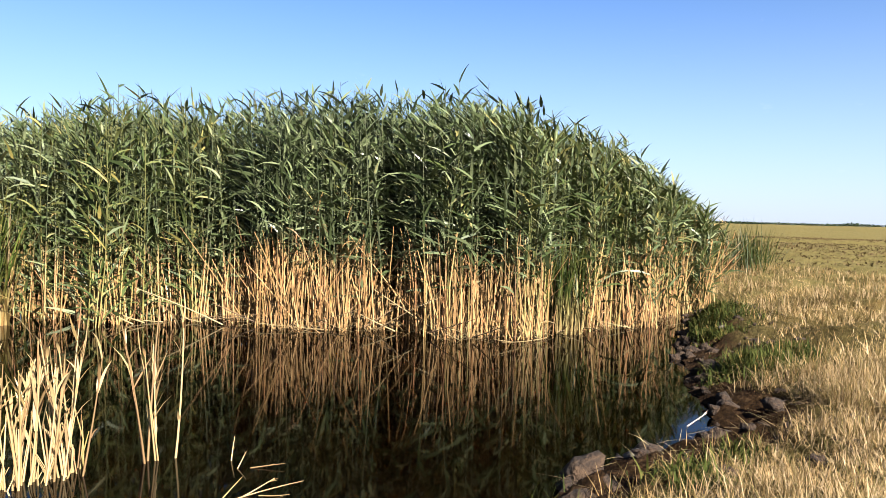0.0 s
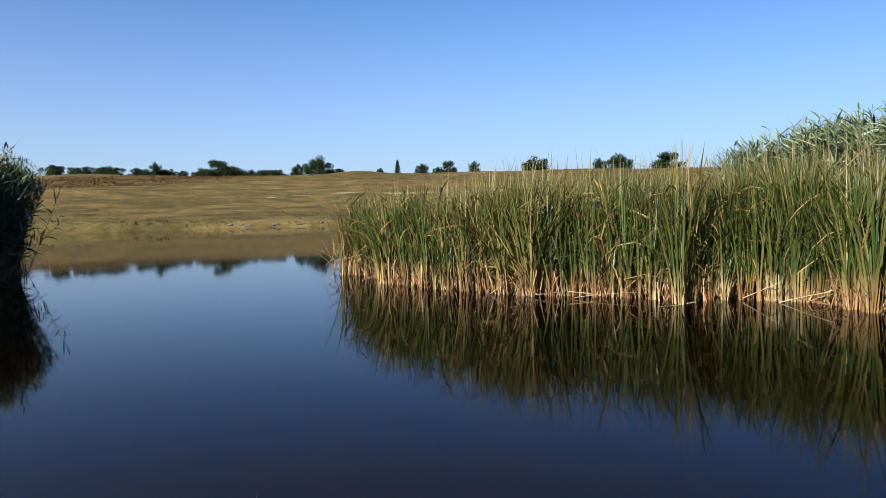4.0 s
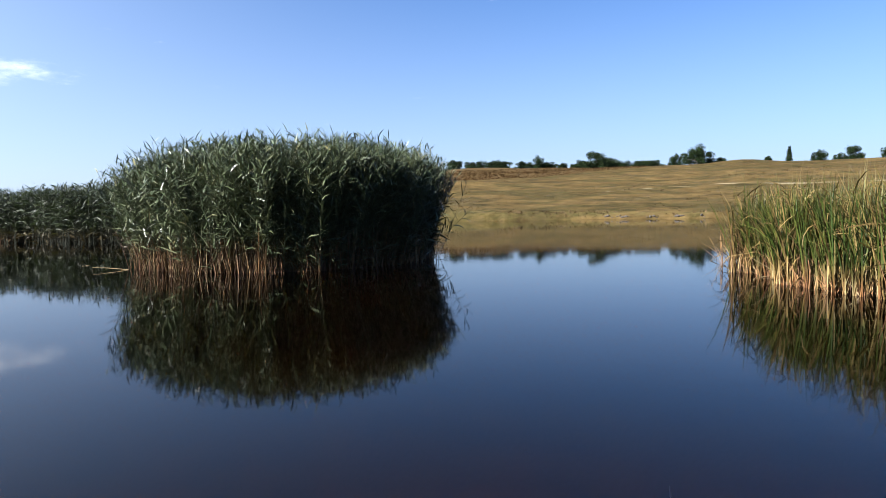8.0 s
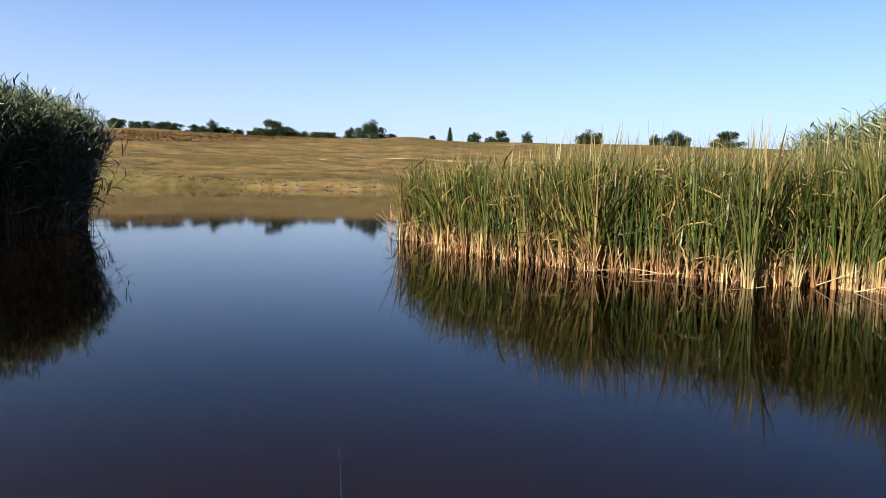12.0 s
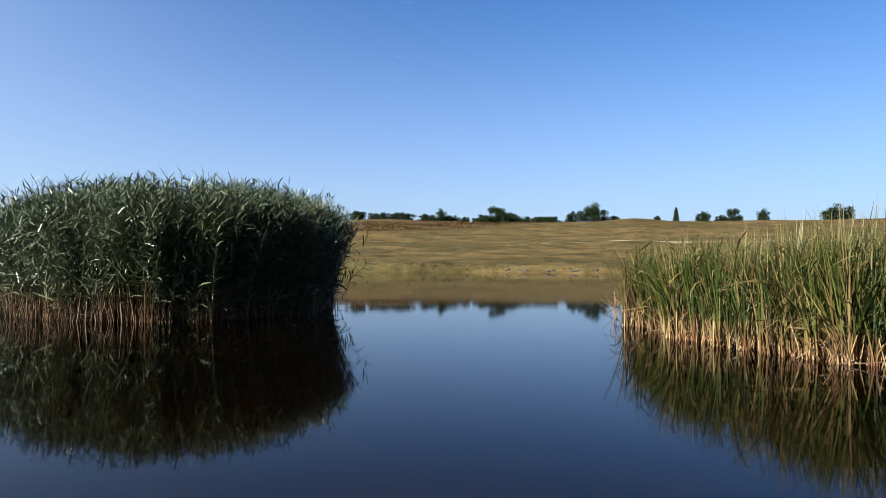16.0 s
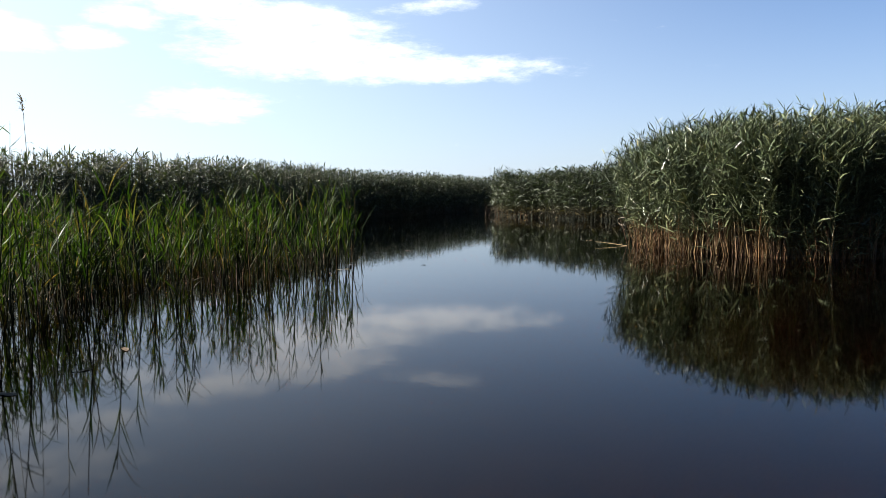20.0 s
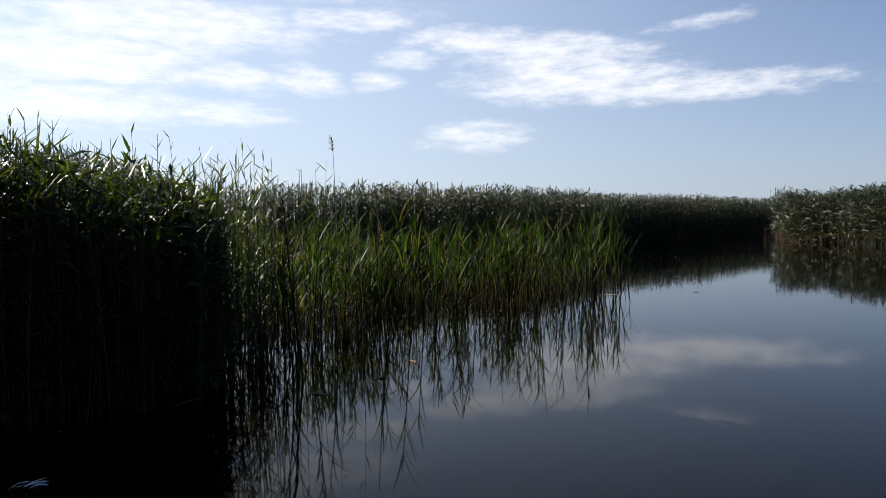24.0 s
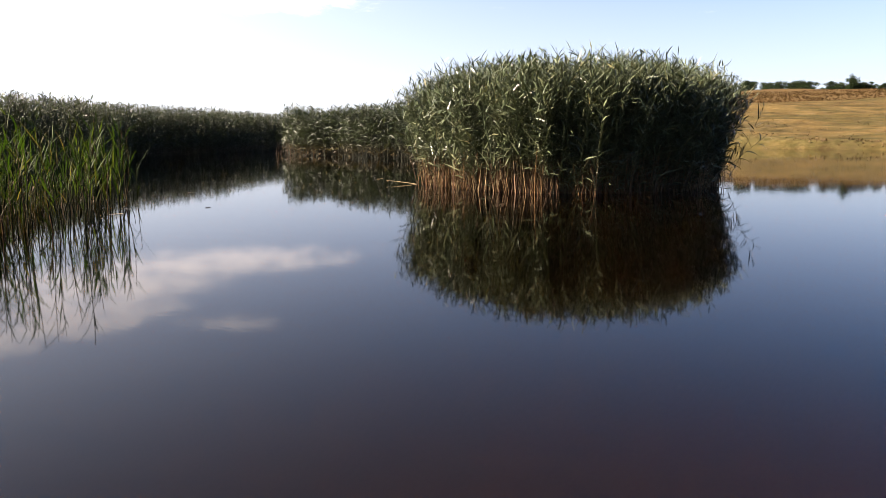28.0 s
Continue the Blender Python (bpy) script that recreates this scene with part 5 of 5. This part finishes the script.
def build_grass():
    rng = np.random.default_rng(24)
    q = Quads()

    def field(count, rmin, rmax, amin, amax):
        r = np.sqrt(rng.uniform(rmin ** 2, rmax ** 2, count))
        a = np.radians(rng.uniform(amin, amax, count))
        return -r * np.sin(a), r * np.cos(a), r

    for count, r0, r1, h, w, per in ((26000, 3.2, 8.0, 0.21, 0.0055, 8), (16000, 8.0, 20.0, 0.24, 0.010, 4), (26000, 20.0, 70.0, 0.10, 0.07, 3)):
        x, y, r = field(count, r0, r1, -38, 2)
        d = shore_distance(x, y)
        clump = wave(x, y, 1.1, 5.0)
        keep = (d > 0.78 + 0.3 * wave(x, y, 4.0, 1.0))
        x, y, clump = x[keep], y[keep], clump[keep]
        green = np.zeros(len(x), bool)
        for gx, gy, gr in GREEN_SPOTS:
            green |= np.hypot(x - gx, y - gy) < gr * (0.35 + 0.55 * rng.random(len(x)))
        hh = h * (0.8 + 0.3 * clump) * (1 + 0.3 * (wave(x, y, 0.5, 9.0) > 0.3))
        grass_patch(q, rng, x[~green], y[~green], np.clip(hh[~green], 0.08, 1), 1 if r0 >= 20 else 0, per, np.full((~green).sum(), w), 1.05, 1.7, 2)
    # short trodden grass on the bank round the standing place, thin cover beyond it
    for count, r0, r1, a0, a1, h, w, per in ((9000, 0.0, 6.0, 0, 360, 0.075, 0.008, 3), (7000, 6.0, 26.0, -170, -38, 0.22, 0.014, 3)):
        x, y, r = field(count, r0, r1, a0, a1)
        d = shore_distance(x, y)
        keep = (d > 0.35 + 0.2 * wave(x, y, 4.0, 1.0)) & ((r0 > 1) | (r < 3.2) | (np.degrees(np.arctan2(-x, y)) < -38) | (np.degrees(np.arctan2(-x, y)) > 2))
        x, y = x[keep], y[keep]
        grass_patch(q, rng, x, y, h * (0.8 + 0.3 * wave(x, y, 1.1, 5.0)).clip(0.4, 1.4), 0, per, np.full(len(x), w), 0.95, 1.5, 2)
    stuff("dry_grass", q, [M_DRY_GRASS, M_HILL_GRASS], "sun-bleached dry grass covering the bank", "grass")
    q = Quads()
    for gx, gy, gr in GREEN_SPOTS:
        n = int(min(4200 * gr * gr, 1500))
        a, r = rng.random(n) * 6.28, gr * 0.5 * np.abs(rng.standard_normal(n))
        x, y = gx + r * np.cos(a), gy + r * np.sin(a)
        k = shore_distance(x, y) > 0.1
        grass_patch(q, rng, x[k], y[k], rng.uniform(0.07, 0.17 + 0.05 * gr, k.sum()), 0, 7, np.full(k.sum(), 0.012), 1.15, 1.7)
    x, y = rng.uniform(-3.0, 0.5, 900), rng.uniform(-4.5, 4.6, 900)
    k = (shore_distance(x, y) > 0.02) & (shore_distance(x, y) < 0.5)
    grass_patch(q, rng, x[k], y[k], np.full(k.sum(), 0.13), 0, 4, np.full(k.sum(), 0.006), 0.6, 0.8)
    stuff("green_grass", q, [M_GREEN_GRASS], "low green grass and weeds on the damp bank", "grass")
    q = Quads()
    r = np.sqrt(rng.uniform(70 ** 2, 182 ** 2, 30000))
    a = np.radians(rng.uniform(55, 118, 30000))
    x, y = -r * np.sin(a), r * np.cos(a)
    k = (shore_distance(x, y) > 0.6) & (wave(x, y, 0.16, 6.0) + 0.6 * wave(x, y, 0.5, 2.0) > -0.6)
    x, y = x[k], y[k]
    grass_patch(q, rng, x, y, np.full(len(x), 0.09), 0, 3, np.full(len(x), 0.22), 1.0, 0.9, 1)
    line = np.array(POND[26:32])
    s = np.linspace(0, len(line) - 1, 900)
    ex, ey = np.interp(s, np.arange(len(line)), line[:, 0]), np.interp(s, np.arange(len(line)), line[:, 1])
    ex = ex - rng.uniform(0.1, 2.2, 900)
    k = (shore_distance(ex, ey) > 0.05) & (wave(ex, ey, 0.35, 1.0) > -0.1)
    grass_patch(q, rng, ex[k], ey[k], rng.uniform(0.1, 0.24, k.sum()), 0, 4, np.full(k.sum(), 0.07), 0.6, 0.6)
    stuff("hill_grass", q, [M_HILL_GRASS], "dry tussock grass on the far slope", "grass")
    q = Quads()
    deg = rng.uniform(88, 118, 9000)
    r = np.interp(deg, [86, 97, 102], [167, 135, 123]) + rng.random(9000) * 40
    r, a = np.minimum(r, 186), np.radians(deg)
    x, y = -r * np.sin(a), r * np.cos(a)
    grass_patch(q, rng, x, y, rng.uniform(0.12, 0.34, 9000), 0, 4, np.full(9000, 0.3), 1.0, 0.7, 1)
    stuff("rust_weeds", q, [M_RUST_WEED], "rust-brown dry weeds along the hilltop", "weeds")


# ---- mud and stones at the water's edge ----
def lump(rng, size, mat, name, squash=0.6):
    bm = bmesh.new()
    bmesh.ops.create_icosphere(bm, subdivisions=2, radius=1.0)
    off = Vector((rng.random() * 50, rng.random() * 50, rng.random() * 50))
    for v in bm.verts:
        k = 1 + 0.7 * noise.noise(v.co * 1.2 + off) + 0.5 * noise.noise(v.co * 2.9 + off)
        v.co = Vector((v.co.x * k * size, v.co.y * k * size * 0.8, v.co.z * k * size * squash))
    for f in bm.faces:
        f.smooth = True
    me = bpy.data.meshes.new(name)
    bm.to_mesh(me)
    bm.free()
    me.materials.append(mat)
    return me


def build_mud():
    rng = np.random.default_rng(25)
    shapes = [lump(rng, 1.0, M_MUD, "mud_clod", 0.55) for _ in range(8)]
    n = 0
    while n < 290:
        x, y = rng.uniform(-0.6, 3.4), rng.uniform(4.0, 13.6)
        d = float(shore_distance(np.array(x), np.array(y)))
        if not -0.12 < d < 0.95 * (0.5 + rng.random()):
            continue
        ob = part("mud_clod", shapes[n % 8], ground)
        s = 0.018 + (0.12 if d < 0.4 else 0.06) * rng.random() ** 3
        ob.matrix_world = pose(x, y, max(float(ground_z(x, y)), -0.01), rng.uniform(-25, 25), rng.uniform(-25, 25), rng.uniform(0, 360)) @ Matrix.Diagonal((s, s, s * 1.1, 1))
        n += 1
    for x, y, s in ((0.60, 5.42, 0.07), (2.21, 10.17, 0.045), (0.70, 5.28, 0.04)):
        st = tagged(new("stone", lump(rng, s, M_STONE, "stone", 0.75)), "pale grey stone on the muddy edge", "stone", "stones on the bank")
        st.matrix_world = pose(x, y, max(float(ground_z(x, y)), 0.0) + s * 0.3, 0, 0, rng.uniform(0, 360))
    for i in range(24):
        yaw = rng.uniform(84, 91.5)
        r = 60.0
        while float(shore_distance(np.array(-r * math.sin(radians(yaw))), np.array(r * math.cos(radians(yaw))))) < 0.15:
            r += 0.3
        x, y = -r * math.sin(radians(yaw)), r * math.cos(radians(yaw))
        s = rng.uniform(0.08, 0.2)
        st = tagged(new("stone", lump(rng, s, M_STONE, "stone", 0.6)), "pale stone along the far waterline", "stone", "stones on the far shore")
        st.matrix_world = pose(x, y, float(ground_z(x, y)) + s * 0.2, 0, 0, rng.uniform(0, 360))


# ---- trees on the ridge ----
def tube(points, radii, sides=7):
    p, r = np.array(points, float), np.array(radii, float)
    a = np.arange(sides) * 2 * math.pi / sides
    d = np.gradient(p, axis=0)
    d /= np.linalg.norm(d, axis=1, keepdims=True)
    u = np.cross(d, np.array([0.31, 0.95, 0.05]))
    u /= np.linalg.norm(u, axis=1, keepdims=True)
    w = np.cross(d, u)
    v = p[:, None] + r[:, None, None] * (u[:, None] * np.cos(a)[None, :, None] + w[:, None] * np.sin(a)[None, :, None])
    i, j = np.meshgrid(np.arange(len(p) - 1), np.arange(sides), indexing="ij")
    k = (j + 1) % sides
    q = np.stack([i * sides + j, i * sides + k, (i + 1) * sides + k, (i + 1) * sides + j], -1).reshape(-1, 4)
    return v.reshape(-1, 3), q


def tree(rng, height, width, lobes, label, conic=False):
    """Tapered trunk, limbs that reach into the crown, and a ragged crown of small leaf sprays."""
    root = tagged(new("tree"), label, "tree", "trees along the ridge")
    th = height * 0.3
    v, q = tube([(0, 0, -0.3), (0.04 * height, 0, th * 0.5), (0.02 * height, 0.03 * height, th), (0, 0, height * 0.8)], [0.05 * height, 0.04 * height, 0.03 * height, 0.008 * height])
    part("trunk", mesh_from_quads("trunk", v, q, [M_BARK]), root)
    crown = Quads()
    for i in range(lobes):
        a = rng.random() * 6.28
        if conic:
            z, rad, tall, out = height * (0.12 + 0.75 * i / lobes), width * 0.36 * (1.1 - 0.85 * i / lobes), height * 0.14, 0.0
        else:
            out = width * 0.42 * rng.random() ** 0.7
            rad, tall = width * rng.uniform(0.09, 0.2), height * rng.uniform(0.12, 0.26)
            z = height * rng.uniform(0.12, 0.92 - 0.75 * (out / (0.5 * width)) ** 2 * rng.uniform(0.5, 1.0))
        c = np.array([math.cos(a) * out, math.sin(a) * out, z])
        if i < 5:
            v, q = tube([(0.02 * height, 0, th * 0.5), tuple(c * 0.6 + np.array([0, 0, th * 0.3])), tuple(c)], [0.025 * height, 0.015 * height, 0.005 * height], 5)
            part("limb", mesh_from_quads("limb", v, q, [M_BARK]), root)
        n = 230
        d = rng.standard_normal((n, 3))
        d /= np.linalg.norm(d, axis=1, keepdims=True)
        p = c + d * (0.3 + 0.8 * rng.random((n, 1)) ** 0.7) * np.array([rad, rad, tall])
        low = rng.random(n) < 0.3
        p[low, 2] *= rng.random(low.sum())
        p[:, 2] = np.abs(p[:, 2]) + 0.02 * height
        v, f = blades(p, rng.random(n) * 6.28, rng.uniform(-0.6, 1.4, n), rng.uniform(-0.5, 0.9, n), rng.uniform(0.18, 0.42, n), rng.uniform(0.14, 0.28, n), 1, rng.standard_normal(n), 0.8)
        crown.add(v, f, 0)
    part("crown", crown.mesh("crown", [M_TREE_LEAF]), root, "dense dark green foliage")
    return root


RIDGE_BUSHES = [  # yaw, width, height, shape (0 round, 1 conical, 2 bush)
    (110.5, 6, 3.2, 2), (107.5, 7, 3.6, 2), (105.0, 6, 3.0, 2), (102.6, 5.5, 3.0, 2), (101.2, 3.2, 2.2, 2), (99.4, 6.6, 3.1, 2), (97.2, 3.4, 2.0, 2), (95.9, 2.6, 3.0, 0), (94.8, 4.6, 2.4, 2), (93.2, 4.2, 2.8, 2),
    (100.5, 5.0, 2.4, 2), (98.5, 5.0, 2.2, 2), (96.5, 4.6, 2.4, 2), (95.2, 5.0, 2.7, 2), (94.0, 5.4, 2.6, 2), (92.4, 6.0, 3.0, 2), (90.8, 5.0, 3.2, 2), (89.2, 4.6, 2.2, 2), (87.2, 5.0, 2.8, 2), (86.6, 4.0, 1.8, 2), (83.3, 4.0, 1.8, 2)]
RIDGE_TREES = [
    (91.5, 6.4, 3.6, 0), (90.0, 4.2, 3.0, 2), (87.9, 7.2, 3.2, 2), (85.7, 3.2, 3.0, 0), (84.2, 6.2, 4.3, 0), (82.6, 3.0, 1.4, 2), (79.4, 2.4, 1.4, 2), (78.0, 1.9, 3.4, 1), (76.1, 5.6, 3.1, 0), (74.9, 3.2, 2.6, 2), (74.0, 3.8, 3.3, 0),
    (72.0, 6.0, 3.3, 0), (67.3, 6.2, 3.5, 0), (62.4, 5.6, 3.7, 0), (60.9, 5.4, 3.3, 0), (57.5, 6.4, 3.7, 0)]


def build_trees():
    rng = np.random.default_rng(26)
    rounds = [tree(rng, 4.0, 6.6, 26, "broad dark green tree on the far ridge") for _ in range(5)]
    conic = tree(rng, 4.0, 2.4, 7, "small pointed tree on the far ridge", True)
    bushes = [tree(rng, 3.0, 7.0, 22, "low spreading dark green bush on the far ridge") for _ in range(5)]
    for b in bushes:
        b.name = "bush"
        b["category"], b["group"] = "bush", "bushes along the ridge"
    used = set()
    for i, (yaw, w, h, kind) in enumerate(RIDGE_BUSHES + RIDGE_TREES):
        base, h0, w0 = ((rounds[i % 5], 4.0, 6.0), (conic, 4.0, 2.4), (bushes[i % 5], 3.0, 7.0))[kind]
        r = 183 + 3 * math.sin(i * 1.7)
        x, y = -r * math.sin(radians(yaw + 0.35)), r * math.cos(radians(yaw + 0.35))
        m = pose(x, y, float(ground_z(x, y)) - 0.1, 0, 0, rng.uniform(0, 360)) @ Matrix.Diagonal((1.05 * w / w0, 1.05 * w / w0, (0.85 if kind == 2 else 1.05) * h / h0, 1))
        if base in used:
            copy_thing(base, m)
        else:
            base.matrix_world = m
            used.add(base)
    # thin dark belts of trees on the horizon of the plain
    for far, a0, a1, h in ((820, -42, -3, 2.6), (760, -21.5, -20.6, 4.5), (900, -16, -9, 3.4)):
        q = Quads()
        n = int((a1 - a0) * 260)
        a, r = np.radians(rng.uniform(a0, a1, n)), far + rng.uniform(-8, 8, n)
        p = np.stack([-r * np.sin(a), r * np.cos(a)], -1)
        b = np.concatenate([p, ground_z(p[:, 0], p[:, 1])[:, None] + rng.random((n, 1)) ** 1.5 * h * 0.7], 1)
        v, f = blades(b, rng.random(n) * 6.28, rng.uniform(-0.3, 1.4, n), rng.uniform(0, 1, n), rng.uniform(0.9, 1.8, n), rng.uniform(0.9, 1.8, n), 2)
        q.add(v, f, 0)
        stuff("tree_belt", q, [M_TREE_LEAF], "thin dark tree belt on the far horizon", "trees")


# ---- fishing gear on the near bank ----
def ring_mesh(name, r, t, mat, n=28, k=10):
    a, b = np.arange(n) * 2 * math.pi / n, np.arange(k) * 2 * math.pi / k
    v = np.stack([np.outer(np.cos(a), r + t * np.cos(b)), np.outer(np.sin(a), r + t * np.cos(b)), np.outer(np.ones(n), t * np.sin(b))], -1).reshape(-1, 3)
    i, j = np.meshgrid(np.arange(n), np.arange(k), indexing="ij")
    i2, j2 = (i + 1) % n, (j + 1) % k
    q = np.stack([i * k + j, i2 * k + j, i2 * k + j2, i * k + j2], -1).reshape(-1, 4)
    return mesh_from_quads(name, v, q, [mat])


def rod(butt, tip, r0, label):
    """Telescopic rod in joints, with line rings along it."""
    b, t = Vector(butt), Vector(tip)
    root = tagged(new("fishing_rod"), label, "fishing rod", "fishing rods")
    root.location = b
    cuts = [0.0, 0.3, 0.56, 0.76, 0.9, 1.0]
    way = t - b
    for i in range(5):
        p, e = way * cuts[i], way * cuts[i + 1]
        ra, rb = r0 * (1 - 0.85 * cuts[i]), r0 * (1 - 0.85 * cuts[i + 1]) * 0.92
        v, q = tube([p, p.lerp(e, 0.5), e], [ra, (ra + rb) / 2, rb], 10)
        section = part("section", mesh_from_quads("section", v, q, [M_CARBON]), root)
        if i:
            g = part("guide_ring", ring_mesh("guide_ring", max(ra * 0.8, 0.0025), 0.0008, M_METAL, 18, 6), section, "small metal line ring")
            g.matrix_local = Matrix.Translation(p + Vector((0, 0, ra * 1.4 + 0.002))) @ way.to_track_quat("Z", "Y").to_matrix().to_4x4()
            v, q = tube([p - way * 0.004, p + way * 0.012], [ra * 1.1, ra * 1.06], 10)
            part("collar", mesh_from_quads("collar", v, q, [M_METAL]), section)
    return root


def rest(x, y, top, label, loop=False, turn=0.0):
    root = tagged(new("rod_rest"), label, "rod rest", "rod rests")
    z = float(ground_z(x, y))
    root.location = (x, y, z)
    h = top - z
    v, q = tube([(0, 0, -0.15), (0, 0, h * 0.5), (0, 0, h - 0.02)], [0.006, 0.006, 0.005], 8)
    part("stick", mesh_from_quads("stick", v, q, [M_METAL]), root)
    if loop:
        g = part("loop", ring_mesh("loop", 0.028, 0.0055, M_YELLOW), root, "bright yellow plastic loop")
        g.matrix_local = pose(0, 0, h + 0.012, 68, 0, turn)
    else:
        for s in (-1, 1):
            v, q = tube([(0, 0, h - 0.03), (0, s * 0.02, h - 0.01), (0, s * 0.028, h + 0.03)], [0.005, 0.005, 0.004], 8)
            part("prong", mesh_from_quads("prong", v, q, [M_METAL]), root)
    return root


def build_gear():
    rod((-1.30, 0.007, 0.241), (-4.50, 0.158, 0.015), 0.010, "black telescopic fishing rod pointing over the water")
    rod((-1.20, -0.738, 0.205), (-3.09, -1.064, 0.015), 0.005, "thin black fishing rod dipping to the water")
    rest(-1.40, 0.012, 0.218, "short metal forked rest under the thick rod")
    rest(-1.32, -0.758, 0.178, "short metal forked rest under the thin rod")
    rest(-2.06, -0.835, 0.13, "short bank stick with a bright yellow loop", True, 100)
    rng = np.random.default_rng(27)
    tuft = blade_plant(rng, "grass_tuft", 0.24, 12, 0.005, 0.3, 0.8, M_RUST_WEED, "small tuft of dry grass at the water's edge", "grass", "")
    tuft.matrix_world = scaled(-2.14, -1.17, 0.0, 0, 1)
    # crumpled pale litter floating by the shaded clump
    q = Quads()
    n = 14
    base = np.stack([rng.normal(0, 0.05, n), rng.normal(0, 0.03, n), np.full(n, 0.004)], -1)
    v, f = blades(base, rng.normal(1.4, 0.5, n), np.radians(rng.uniform(0, 35, n)), np.radians(rng.uniform(0, 40, n)), rng.uniform(0.05, 0.14, n), rng.uniform(0.02, 0.04, n), 3)
    q.add(v, f, 0)
    trash = tagged(new("floating_litter", q.mesh("floating_litter", [M_FOIL])), "crumpled pale scrap floating on the water", "litter")
    trash.location = (1.0, -5.3, 0.0)


def build_floating_leaves():
    rng = np.random.default_rng(28)
    shapes = []
    for i in range(4):
        v, f = blades(np.array([[0.0, 0, 0.004]]), np.array([0.0]), np.array([0.03]), np.array([0.06]), np.array([0.16]), np.array([0.05]), 5, None, 0.2)
        v = v + rng.standard_normal(v.shape) * 0.004 * np.array([1, 1, 0.3])
        shapes.append(mesh_from_quads("floating_leaf", v, f, [M_DEBRIS if i % 2 else M_RUSH]))
    spots = [(-10.6, -15.2), (-9.2, -14.6), (-11.4, -17.2), (-12.6, -17.4), (-10.2, -13.4), (-19.6, -16.5), (-20.9, -17.2), (-8.6, -13.9), (-1.9, -7.6), (-2.4, -8.4), (-30.0, -28.0), (-1.2, -7.0)]
    for i, (x, y) in enumerate(spots):
        s = 1.0 + 0.5 * rng.random() + 0.02 * math.hypot(x, y)
        ob = tagged(new("floating_leaf", shapes[i % 4]), "single dry leaf floating on the water", "leaf", "floating leaves")
        ob.matrix_world = scaled(x, y, 0.0, rng.uniform(0, 360), s)


build_edge_plants()
build_dead_stalks()
build_debris()
build_grass()
build_trees()
build_gear()
build_floating_leaves()
build_mud()
